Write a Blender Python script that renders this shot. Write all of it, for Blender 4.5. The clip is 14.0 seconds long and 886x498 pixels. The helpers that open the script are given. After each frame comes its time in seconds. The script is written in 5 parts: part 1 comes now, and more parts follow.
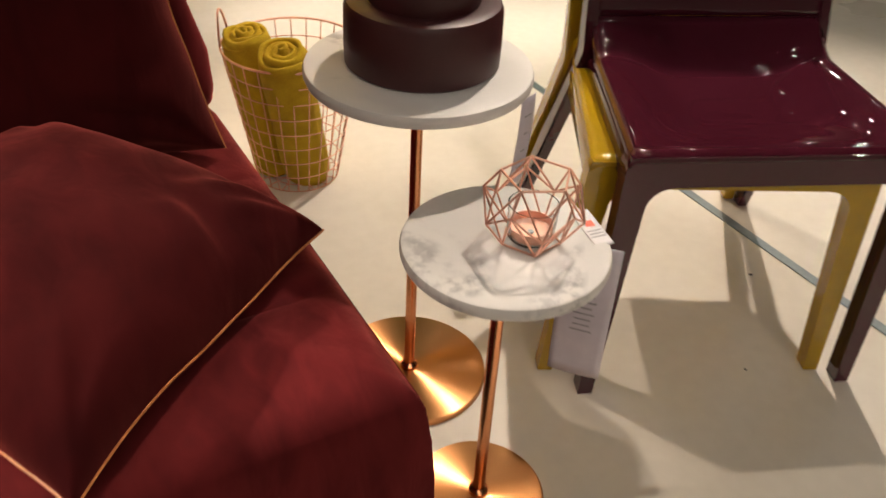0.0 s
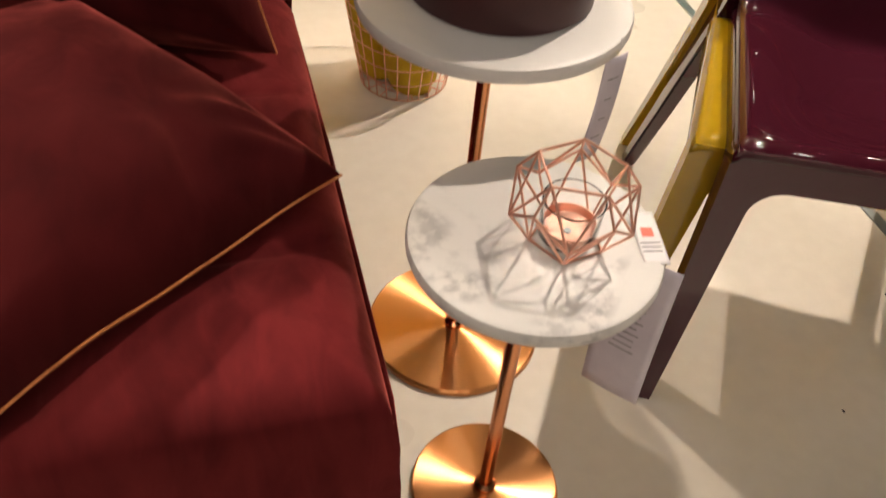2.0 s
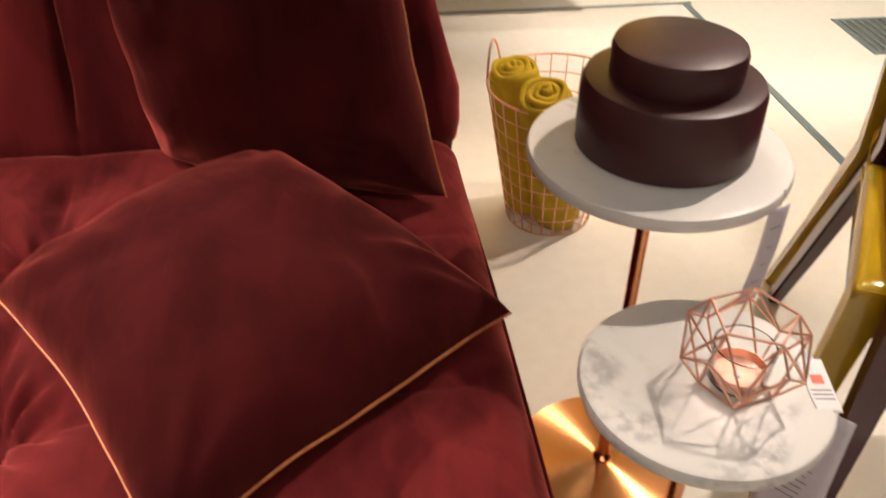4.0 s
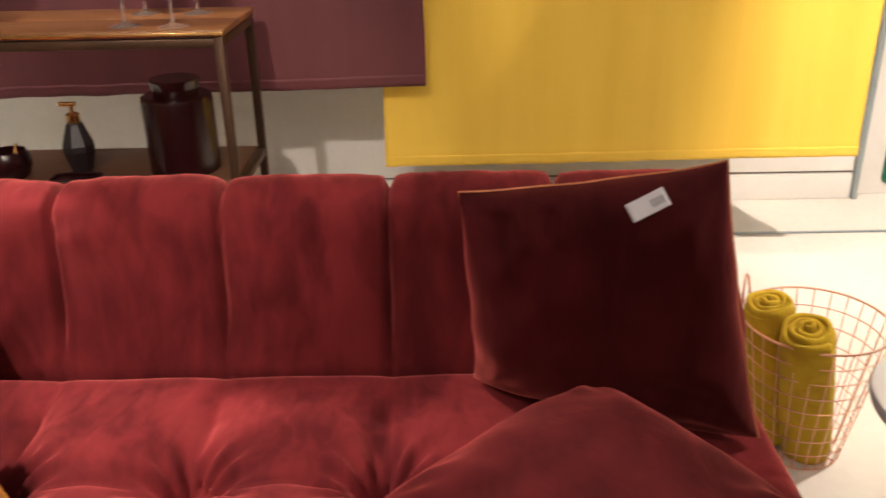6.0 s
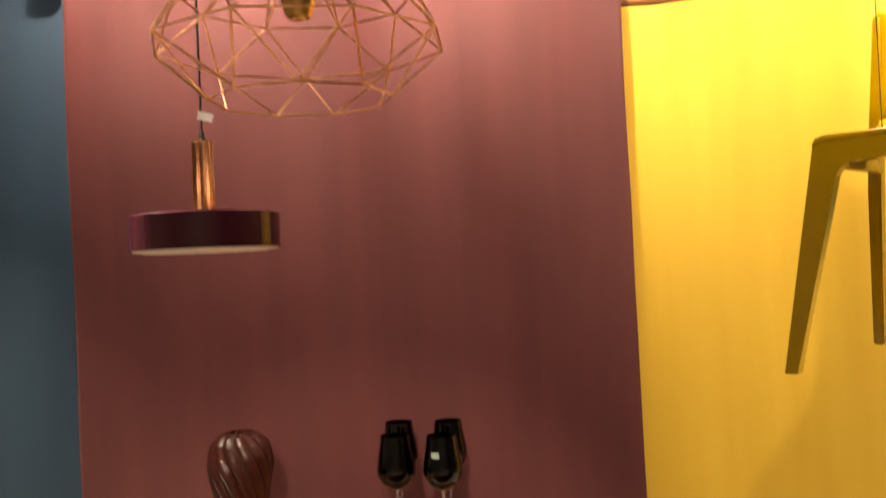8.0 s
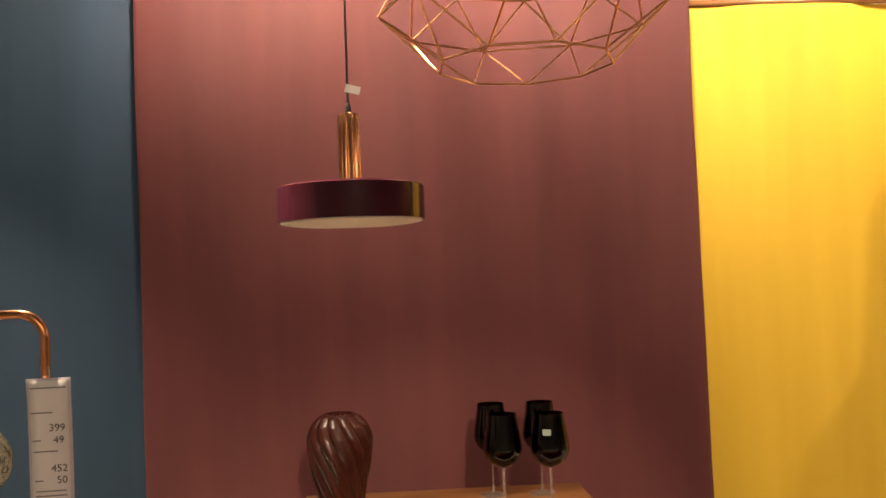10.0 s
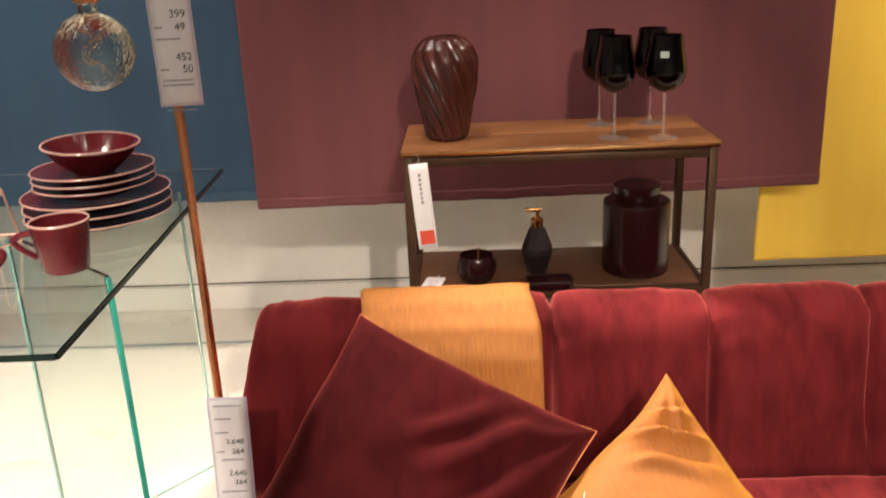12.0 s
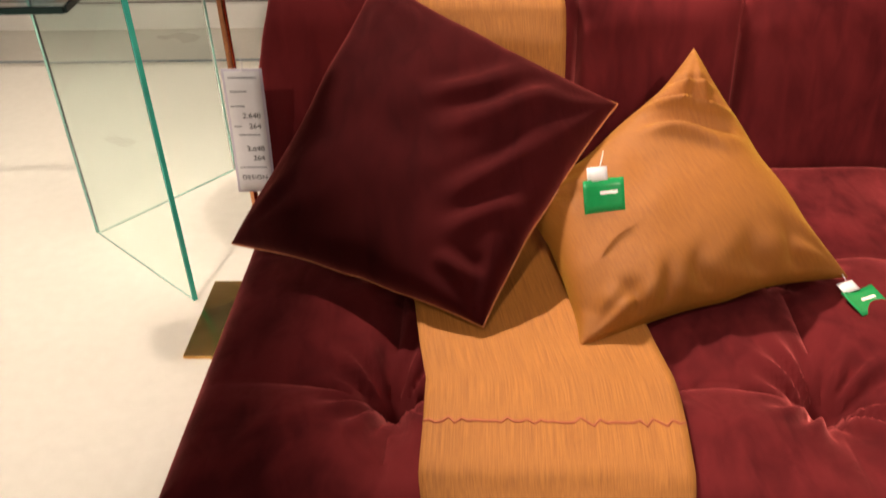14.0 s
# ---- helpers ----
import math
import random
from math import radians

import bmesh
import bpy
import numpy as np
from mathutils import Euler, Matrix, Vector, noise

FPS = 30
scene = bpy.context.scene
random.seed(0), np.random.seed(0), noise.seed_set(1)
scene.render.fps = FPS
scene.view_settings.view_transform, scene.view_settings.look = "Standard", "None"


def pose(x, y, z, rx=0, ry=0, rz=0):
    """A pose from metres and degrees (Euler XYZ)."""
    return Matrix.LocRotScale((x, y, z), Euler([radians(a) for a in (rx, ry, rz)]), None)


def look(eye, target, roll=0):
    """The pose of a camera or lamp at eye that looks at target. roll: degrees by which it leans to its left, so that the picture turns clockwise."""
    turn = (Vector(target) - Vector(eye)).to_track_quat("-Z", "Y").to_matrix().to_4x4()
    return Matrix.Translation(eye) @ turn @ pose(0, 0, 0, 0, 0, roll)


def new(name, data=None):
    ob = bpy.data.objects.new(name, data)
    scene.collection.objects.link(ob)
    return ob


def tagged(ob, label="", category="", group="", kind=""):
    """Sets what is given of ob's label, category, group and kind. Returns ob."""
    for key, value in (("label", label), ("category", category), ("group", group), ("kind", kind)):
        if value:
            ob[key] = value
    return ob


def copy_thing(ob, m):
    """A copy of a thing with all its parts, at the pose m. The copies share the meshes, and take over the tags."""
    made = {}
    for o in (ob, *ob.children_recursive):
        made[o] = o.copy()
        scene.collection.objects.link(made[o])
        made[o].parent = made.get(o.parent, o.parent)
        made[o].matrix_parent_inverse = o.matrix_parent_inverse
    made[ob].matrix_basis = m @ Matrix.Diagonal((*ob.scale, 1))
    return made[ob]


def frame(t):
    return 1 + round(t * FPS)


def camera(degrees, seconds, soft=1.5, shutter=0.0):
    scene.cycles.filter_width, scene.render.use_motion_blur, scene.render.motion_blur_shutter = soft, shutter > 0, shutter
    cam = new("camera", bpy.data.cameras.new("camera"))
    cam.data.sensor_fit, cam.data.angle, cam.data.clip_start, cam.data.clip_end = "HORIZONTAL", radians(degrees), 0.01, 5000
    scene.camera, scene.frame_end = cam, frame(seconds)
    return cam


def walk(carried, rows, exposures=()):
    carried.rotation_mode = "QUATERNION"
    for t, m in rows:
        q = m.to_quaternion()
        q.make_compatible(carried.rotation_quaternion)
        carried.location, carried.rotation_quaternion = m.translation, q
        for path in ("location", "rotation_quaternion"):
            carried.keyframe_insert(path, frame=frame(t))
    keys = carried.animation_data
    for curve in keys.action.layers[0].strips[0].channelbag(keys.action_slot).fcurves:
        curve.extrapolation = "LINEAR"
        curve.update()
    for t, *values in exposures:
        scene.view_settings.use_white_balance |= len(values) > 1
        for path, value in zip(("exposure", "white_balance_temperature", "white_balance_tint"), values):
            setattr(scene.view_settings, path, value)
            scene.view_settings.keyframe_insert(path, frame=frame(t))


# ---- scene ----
cam = camera(54.2, 14.0, shutter=0.4)
PATH = [
    (0, (0.276, 0.123, 1.174), (1.111, 1.496, -0.017), 3.4),
    (0.5, (0.426, 0.232, 1.173), (1.095, 1.63, -0.092), 5.4),
    (1, (0.509, 0.271, 1.151), (1.069, 1.649, -0.187), 6.7),
    (1.5, (0.52, 0.276, 1.163), (1.009, 1.647, -0.208), 5.8),
    (2, (0.516, 0.253, 1.144), (0.963, 1.606, -0.26), 5.9),
    (2.2, (0.514, 0.241, 1.127), (0.944, 1.577, -0.297), 6.0),
    (4.3, (0.405, 0.227, 1.224), (0.58, 1.876, 0.107), -1.0),
    (4.5, (0.375, 0.224, 1.242), (0.535, 1.918, 0.192), -1.9),
    (5, (0.271, 0.214, 1.283), (0.428, 2.009, 0.414), -0.7),
    (5.5, (0.177, 0.205, 1.302), (0.263, 2.027, 0.482), -2.1),
    (6, (0.116, 0.206, 1.302), (0.091, 2.031, 0.484), -1.2),
    (6.5, (0.003, 0.205, 1.369), (-0.198, 2.097, 0.754), -3.2),
    (7, (-0.133, 0.236, 1.416), (-0.382, 2.154, 0.91), -2.7),
    (7.5, (-0.25, 0.187, 1.483), (-0.482, 2.162, 1.272), -1.4),
    (8, (-0.403, 0.081, 1.66), (-0.515, 2.078, 1.69), -2.7),
    (8.2, (-0.471, 0.071, 1.648), (-0.552, 2.067, 1.75), -2.8),
    (10.3, (-0.996, 0.043, 1.579), (-0.864, 2.038, 1.617), -2.5),
    (10.5, (-1.022, 0.079, 1.569), (-0.878, 2.071, 1.479), -2.7),
    (11, (-1.036, 0.065, 1.482), (-0.912, 2.028, 1.12), -3.3),
    (11.5, (-1.063, 0.082, 1.449), (-1.024, 2.01, 0.919), -2.7),
    (12, (-1.074, 0.112, 1.428), (-1.132, 2.003, 0.778), -2.4),
    (12.5, (-1.078, 0.119, 1.381), (-1.202, 1.956, 0.601), -2.7),
    (12.7, (-1.073, 0.103, 1.362), (-1.213, 1.912, 0.52), -3.0),
    (13, (-1.082, 0.099, 1.338), (-1.193, 1.872, 0.42), -2.3),
    (13.5, (-1.104, 0.078, 1.32), (-1.19, 1.787, 0.284), -2.0),
    (14, (-1.089, 0.067, 1.28), (-1.183, 1.712, 0.146), -1.8),
]
walk(cam, [(t, look(eye, target, roll)) for t, eye, target, roll in PATH],
     exposures=((0.0, 0.0, 6300, 15), (2.0, 0.14, 6300, 16), (4.5, 0.2, 6200, 18), (6.0, 0.38, 6000, 18), (7.0, 0.5, 6000, 17), (7.5, 0.52, 6100, 15), (8.0, 0.2, 7500, 18), (8.2, 0.05, 7800, 20),
                (10.5, 0.22, 7400, 19), (11.0, 0.42, 6600, 17), (11.5, 0.5, 6100, 15), (12.5, 0.36, 6100, 18), (13.3, -0.04, 6300, 18), (14.0, -0.16, 6300, 17)))
# ---------------------------------------------------------------- light and room tone
world = bpy.data.worlds.new("store")
world.use_nodes = True
world.node_tree.nodes["Background"].inputs[0].default_value = (1.0, 0.86, 0.70, 1)
world.node_tree.nodes["Background"].inputs[1].default_value = 0.035
scene.world = world


def spot(name, eye, target, watts, degrees=70, blend=0.5, radius=0.04, colour=(1.0, 0.84, 0.64)):
    data = bpy.data.lights.new(name, "SPOT")
    data.energy, data.spot_size, data.spot_blend, data.shadow_soft_size, data.color = watts, radians(degrees), blend, radius, colour
    ob = new(name, data)
    ob.matrix_world = look(eye, target)
    return ob


SPOTS = [
    ("sofa", (-1.35, -0.5, 3.05), (-0.40, 1.15, 0.45), 200, 34, 0.7),
    ("back", (-2.0, 2.20, 3.10), (-0.45, 0.98, 0.40), 720, 33, 0.6),
    ("left", (-2.3, -1.0, 2.75), (-2.45, 1.8, 0.0), 530, 37, 0.6),
    ("table", (0.60, 2.45, 3.10), (1.10, 1.05, 0.0), 125, 52, 0.6),
    ("chairs", (2.4, 2.1, 3.05), (1.45, 0.75, 0.0), 285, 74, 0.5),
    ("console", (-1.35, 1.85, 3.08), (-0.80, 2.40, 0.90), 85, 64, 1.0),
    ("purple", (-1.45, 2.12, 3.12), (-1.45, 2.80, 2.66), 112, 76, 0.85),
    ("purple", (-0.85, 2.12, 3.12), (-0.85, 2.80, 2.66), 112, 76, 0.85),
    ("purple", (-0.25, 2.12, 3.12), (-0.25, 2.80, 2.66), 112, 76, 0.85),
    ("wall", (-0.5, -1.3, 2.75), (-0.90, 3.3, 0.0), 300, 27, 0.6),
    ("blue", (-2.4, 2.2, 3.12), (-2.4, 2.90, 2.6), 24, 62, 0.6),
    ("yellow", (0.85, 2.10, 3.12), (0.80, 2.92, 2.3), 105, 118, 0.9),
    ("hung_chair", (0.38, 1.05, 3.10), (0.75, 2.915, 1.55), 58, 44, 0.6),
    ("sign", (1.95, 1.1, 3.10), (2.05, 3.4, 0.4), 560, 46, 0.6),
    ("desk", (-2.7, 1.9, 3.10), (-2.3, 2.5, 0.0), 165, 62, 0.6),
]
for kind_, eye_, target_, watts_, cone_, blend_ in SPOTS:
    spot("track_light_" + kind_, eye_, target_, watts_, cone_, blend_, 0.035)
# added area fill to lift the whole room; no such panel is known
store = bpy.data.lights.new("room_fill", "AREA")
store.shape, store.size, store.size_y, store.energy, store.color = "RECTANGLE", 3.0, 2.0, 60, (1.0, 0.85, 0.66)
store_ob = new("room_fill", store)
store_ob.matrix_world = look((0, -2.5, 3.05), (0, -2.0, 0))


# ---------------------------------------------------------------- materials
def material(name, colour, rough=0.5, metal=0.0, **more):
    mat = bpy.data.materials.new(name)
    mat.use_nodes = True
    b = mat.node_tree.nodes["Principled BSDF"]
    b.inputs["Base Color"].default_value = (*colour, 1)
    b.inputs["Roughness"].default_value = rough
    b.inputs["Metallic"].default_value = metal
    for key, value in more.items():
        b.inputs[key.replace("_", " ")].default_value = value
    return mat


def textured(mat, light, dark, scale=8.0, fine=60.0, bump=0.2, depth=0.002, stretch=(1, 1, 1), rough_span=None, coords="Object"):
    """Mixes two tones by a broad and a fine noise and adds a fine relief."""
    t = mat.node_tree
    b = t.nodes["Principled BSDF"]
    tc, mp = t.nodes.new("ShaderNodeTexCoord"), t.nodes.new("ShaderNodeMapping")
    mp.inputs["Scale"].default_value = stretch
    t.links.new(tc.outputs[coords], mp.inputs[0])
    n1, n2 = t.nodes.new("ShaderNodeTexNoise"), t.nodes.new("ShaderNodeTexNoise")
    n1.inputs["Scale"].default_value, n1.inputs["Detail"].default_value = scale, 4
    n2.inputs["Scale"].default_value, n2.inputs["Detail"].default_value = fine, 3
    t.links.new(mp.outputs[0], n1.inputs["Vector"])
    t.links.new(mp.outputs[0], n2.inputs["Vector"])
    mixf = t.nodes.new("ShaderNodeMath")
    mixf.operation = "MULTIPLY_ADD"
    mixf.inputs[1].default_value = 0.35
    t.links.new(n2.outputs[0], mixf.inputs[0])
    mul = t.nodes.new("ShaderNodeMath")
    mul.operation = "MULTIPLY"
    mul.inputs[1].default_value = 0.65
    t.links.new(n1.outputs[0], mul.inputs[0])
    t.links.new(mul.outputs[0], mixf.inputs[2])
    ramp = t.nodes.new("ShaderNodeValToRGB")
    ramp.color_ramp.elements[0].position, ramp.color_ramp.elements[1].position = 0.32, 0.68
    ramp.color_ramp.elements[0].color, ramp.color_ramp.elements[1].color = (*dark, 1), (*light, 1)
    t.links.new(mixf.outputs[0], ramp.inputs[0])
    t.links.new(ramp.outputs[0], b.inputs["Base Color"])
    if bump:
        bp = t.nodes.new("ShaderNodeBump")
        bp.inputs["Strength"].default_value, bp.inputs["Distance"].default_value = bump, depth
        t.links.new(n2.outputs[0], bp.inputs["Height"])
        t.links.new(bp.outputs[0], b.inputs["Normal"])
    if rough_span:
        mr = t.nodes.new("ShaderNodeMapRange")
        mr.inputs[3].default_value, mr.inputs[4].default_value = rough_span
        t.links.new(n1.outputs[0], mr.inputs[0])
        t.links.new(mr.outputs[0], b.inputs["Roughness"])
    return mat


def velvet(name, light, dark, sheen, weight, lo=0.45):
    """Short pile: a dark body under a strong sheen that changes where the nap is brushed."""
    mat = material(name, light, 0.9)
    t = mat.node_tree
    b = t.nodes["Principled BSDF"]
    b.inputs["Sheen Roughness"].default_value = 0.36
    b.inputs["Sheen Tint"].default_value = (*sheen, 1)
    b.inputs["Specular IOR Level"].default_value = 0.05
    tc = t.nodes.new("ShaderNodeTexCoord")

    def patches(scale, detail, stretch, distort):
        mp, n = t.nodes.new("ShaderNodeMapping"), t.nodes.new("ShaderNodeTexNoise")
        mp.inputs["Scale"].default_value = stretch
        n.inputs["Scale"].default_value, n.inputs["Detail"].default_value, n.inputs["Distortion"].default_value = scale, detail, distort
        t.links.new(tc.outputs["Object"], mp.inputs[0])
        t.links.new(mp.outputs[0], n.inputs["Vector"])
        return n

    broad, strokes, pile = patches(4.5, 3, (1, 1, 0.7), 0.8), patches(17, 3, (1.6, 0.8, 0.45), 0.6), patches(900, 1, (1, 1, 1), 0)
    mix = t.nodes.new("ShaderNodeMath")
    mix.operation = "MULTIPLY_ADD"
    mix.inputs[1].default_value = 0.5
    t.links.new(strokes.outputs[0], mix.inputs[0])
    t.links.new(broad.outputs[0], mix.inputs[2])
    ramp = t.nodes.new("ShaderNodeValToRGB")
    ramp.color_ramp.elements[0].position, ramp.color_ramp.elements[1].position = 0.57, 0.90
    ramp.color_ramp.elements[0].color, ramp.color_ramp.elements[1].color = (*dark, 1), (*light, 1)
    t.links.new(mix.outputs[0], ramp.inputs[0])
    t.links.new(ramp.outputs[0], b.inputs["Base Color"])
    nap = t.nodes.new("ShaderNodeMapRange")
    nap.inputs[1].default_value, nap.inputs[2].default_value, nap.inputs[3].default_value, nap.inputs[4].default_value = 0.57, 0.92, lo * weight, weight
    t.links.new(mix.outputs[0], nap.inputs[0])
    t.links.new(nap.outputs[0], b.inputs["Sheen Weight"])
    bump, fuzz = t.nodes.new("ShaderNodeBump"), t.nodes.new("ShaderNodeBump")
    bump.inputs["Strength"].default_value, bump.inputs["Distance"].default_value = 0.55, 0.008
    fuzz.inputs["Strength"].default_value, fuzz.inputs["Distance"].default_value = 0.25, 0.0006
    t.links.new(mix.outputs[0], bump.inputs["Height"])
    t.links.new(pile.outputs[0], fuzz.inputs["Height"])
    t.links.new(bump.outputs[0], fuzz.inputs["Normal"])
    t.links.new(fuzz.outputs[0], b.inputs["Normal"])
    return mat


def woven(name, light, dark, gap=260.0, sheen=0.0, streak=(40, 3, 1), relief=0.4):
    """Cloth with a fine crossed weave."""
    mat = material(name, light, 0.7)
    t = mat.node_tree
    b = t.nodes["Principled BSDF"]
    b.inputs["Sheen Weight"].default_value = sheen
    b.inputs["Sheen Tint"].default_value = (*(min(1.0, 1.6 * c_ / max(light)) for c_ in light), 1)
    tc = t.nodes.new("ShaderNodeTexCoord")
    waves = []
    for axis in ("X", "Y"):
        w = t.nodes.new("ShaderNodeTexWave")
        w.bands_direction = axis
        w.inputs["Scale"].default_value, w.inputs["Distortion"].default_value, w.inputs["Detail"].default_value = gap / 6.28, 0.6, 1
        t.links.new(tc.outputs["UV"], w.inputs[0])
        waves.append(w)
    m = t.nodes.new("ShaderNodeMath")
    m.operation = "MULTIPLY"
    t.links.new(waves[0].outputs[1], m.inputs[0])
    t.links.new(waves[1].outputs[1], m.inputs[1])
    n = t.nodes.new("ShaderNodeTexNoise")
    n.inputs["Scale"].default_value, n.inputs["Detail"].default_value = 1.0, 4
    mp = t.nodes.new("ShaderNodeMapping")
    mp.inputs["Scale"].default_value = streak
    t.links.new(tc.outputs["UV"], mp.inputs[0])
    t.links.new(mp.outputs[0], n.inputs["Vector"])
    add = t.nodes.new("ShaderNodeMath")
    add.operation = "MULTIPLY_ADD"
    add.inputs[1].default_value = 0.5
    t.links.new(m.outputs[0], add.inputs[0])
    t.links.new(n.outputs[0], add.inputs[2])
    ramp = t.nodes.new("ShaderNodeValToRGB")
    ramp.color_ramp.elements[0].position, ramp.color_ramp.elements[1].position = 0.35, 0.95
    ramp.color_ramp.elements[0].color, ramp.color_ramp.elements[1].color = (*dark, 1), (*light, 1)
    t.links.new(add.outputs[0], ramp.inputs[0])
    t.links.new(ramp.outputs[0], b.inputs["Base Color"])
    bp = t.nodes.new("ShaderNodeBump")
    bp.inputs["Strength"].default_value, bp.inputs["Distance"].default_value = relief, 0.0006
    t.links.new(m.outputs[0], bp.inputs["Height"])
    t.links.new(bp.outputs[0], b.inputs["Normal"])
    return mat


M_FLOOR = textured(material("white_resin_floor", (0.78, 0.74, 0.66), 0.28), (0.80, 0.76, 0.68), (0.70, 0.66, 0.58), 1.6, 30, 0.03, 0.001, rough_span=(0.2, 0.42))
M_WALL = textured(material("white_wall_paint", (0.75, 0.73, 0.68), 0.5), (0.76, 0.74, 0.69), (0.69, 0.67, 0.62), 2.0, 40, 0.05, 0.001)
M_GROOVE = material("dark_joint", (0.12, 0.11, 0.09), 0.7)
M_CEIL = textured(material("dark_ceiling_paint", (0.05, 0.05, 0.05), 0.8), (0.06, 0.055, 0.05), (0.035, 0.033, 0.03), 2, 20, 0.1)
M_SOFA = velvet("red_velvet", (0.125, 0.0142, 0.0156), (0.056, 0.0062, 0.0072), (1.0, 0.235, 0.215), 1.0, 0.34)
M_PILLOW = velvet("wine_velvet", (0.044, 0.0044, 0.0050), (0.026, 0.0025, 0.0030), (1.0, 0.20, 0.17), 0.52, 0.45)
M_CORD = textured(material("copper_cord", (0.55, 0.20, 0.06), 0.45), (0.62, 0.24, 0.08), (0.36, 0.11, 0.03), 60, 400, 0.5)
M_STITCH = material("russet_thread", (0.40, 0.10, 0.04), 0.7)
M_GOLD = woven("golden_satin", (0.31, 0.104, 0.007), (0.22, 0.067, 0.004), 1900, 0.25, (320, 40, 1), 0.3)
M_RUNNER = woven("golden_woven_throw", (0.52, 0.195, 0.026), (0.24, 0.078, 0.009), 1500, 0.1, (620, 16, 1), 0.6)
M_PURPLE = woven("plum_fabric", (0.140, 0.032, 0.035), (0.086, 0.018, 0.021), 2500, 0.15, (9, 0.7, 1), 0.05)
M_YELLOW = woven("yellow_fabric", (0.88, 0.60, 0.07), (0.76, 0.48, 0.04), 2500, 0.1, (9, 0.7, 1), 0.05)
M_BLUE = woven("blue_fabric", (0.020, 0.058, 0.112), (0.012, 0.040, 0.082), 2500, 0.1, (9, 0.7, 1), 0.05)
M_COPPER = textured(material("polished_copper", (0.80, 0.36, 0.18), 0.2, 1.0), (0.82, 0.38, 0.19), (0.66, 0.27, 0.12), 20, 200, 0.03, rough_span=(0.15, 0.3))
M_ROSE = textured(material("rose_copper_wire", (0.95, 0.58, 0.45), 0.4, 1.0), (0.96, 0.60, 0.47), (0.86, 0.48, 0.36), 30, 300, 0.05)
M_BRUSHED = material("brushed_copper_disc", (0.66, 0.31, 0.12), 0.30, 1.0, Anisotropic=1.0, Anisotropic_Rotation=0.25)
_t = M_BRUSHED.node_tree
_n = _t.nodes.new("ShaderNodeTangent")
_n.direction_type, _n.axis = "RADIAL", "Z"
_t.links.new(_n.outputs[0], _t.nodes["Principled BSDF"].inputs["Tangent"])
M_CAGE = textured(material("warm_copper_bar", (0.95, 0.55, 0.30), 0.38, 1.0), (0.95, 0.56, 0.31), (0.80, 0.42, 0.20), 20, 200, 0.05)
M_BRASS = textured(material("brass", (0.75, 0.45, 0.16), 0.22, 1.0), (0.78, 0.48, 0.18), (0.6, 0.33, 0.1), 20, 200, 0.04)
M_LEATHER = textured(material("wine_leatherette", (0.055, 0.012, 0.014), 0.42), (0.060, 0.013, 0.015), (0.04, 0.009, 0.010), 10, 350, 0.12, 0.0005)
M_CHAIR = textured(material("plum_gloss_plastic", (0.05, 0.008, 0.017), 0.04), (0.055, 0.008, 0.017), (0.045, 0.006, 0.013), 6, 40, 0.0)
M_CHAIRY = textured(material("mustard_gloss_plastic", (0.42, 0.27, 0.006), 0.1), (0.44, 0.28, 0.006), (0.36, 0.22, 0.005), 6, 40, 0.0)
M_FELT = textured(material("yellow_fleece", (0.55, 0.37, 0.008), 0.95), (0.60, 0.42, 0.01), (0.42, 0.27, 0.004), 30, 300, 0.6, 0.003)
M_CERAMIC = textured(material("wine_glaze", (0.10, 0.012, 0.016), 0.16, Specular_IOR_Level=0.3), (0.11, 0.012, 0.017), (0.075, 0.008, 0.011), 12, 90, 0.03)
# rim colour paled to carry the highlights along the crockery edges
M_RIM = material("thin_rim_with_highlight", (0.50, 0.31, 0.26), 0.2)
M_DARKJAR = textured(material("wine_lacquer", (0.02, 0.004, 0.005), 0.22), (0.022, 0.0045, 0.005), (0.014, 0.003, 0.003), 8, 90, 0.03)
M_VASE = textured(material("wine_vase_glaze", (0.095, 0.020, 0.014), 0.25), (0.062, 0.014, 0.010), (0.034, 0.007, 0.005), 9, 80, 0.05)
M_BLACKCER = material("matt_black_ceramic", (0.012, 0.007, 0.008), 0.45)
M_BRONZE = textured(material("dark_bronze_steel", (0.085, 0.045, 0.024), 0.42, 0.6), (0.095, 0.050, 0.026), (0.060, 0.032, 0.016), 15, 120, 0.1)
M_WOOD = textured(material("walnut_veneer", (0.30, 0.13, 0.045), 0.4), (0.30, 0.132, 0.045), (0.16, 0.062, 0.020), 5, 24, 0.1, 0.001, (1, 9, 9))
# walnut darkened in its colour for the shade under the console top
M_SHADEDWOOD = textured(material("shaded_walnut", (0.10, 0.045, 0.02), 0.45), (0.13, 0.06, 0.027), (0.07, 0.03, 0.014), 5, 24, 0.1, 0.001, (1, 9, 9))
M_PAPER = textured(material("white_card", (0.80, 0.79, 0.80), 0.6), (0.82, 0.81, 0.82), (0.74, 0.73, 0.75), 12, 80, 0.03)
M_LILAC = textured(material("pale_lilac_paper", (0.62, 0.58, 0.66), 0.5), (0.66, 0.62, 0.70), (0.55, 0.51, 0.60), 9, 60, 0.03)
M_FADED = material("faded_print", (0.22, 0.22, 0.25), 0.6)
M_INK = material("print_ink", (0.03, 0.03, 0.035), 0.6)
M_RED = material("red_sticker", (0.75, 0.10, 0.05), 0.5)
M_GREEN = textured(material("green_card", (0.010, 0.26, 0.07), 0.25), (0.012, 0.29, 0.08), (0.008, 0.22, 0.06), 30, 200, 0.0)
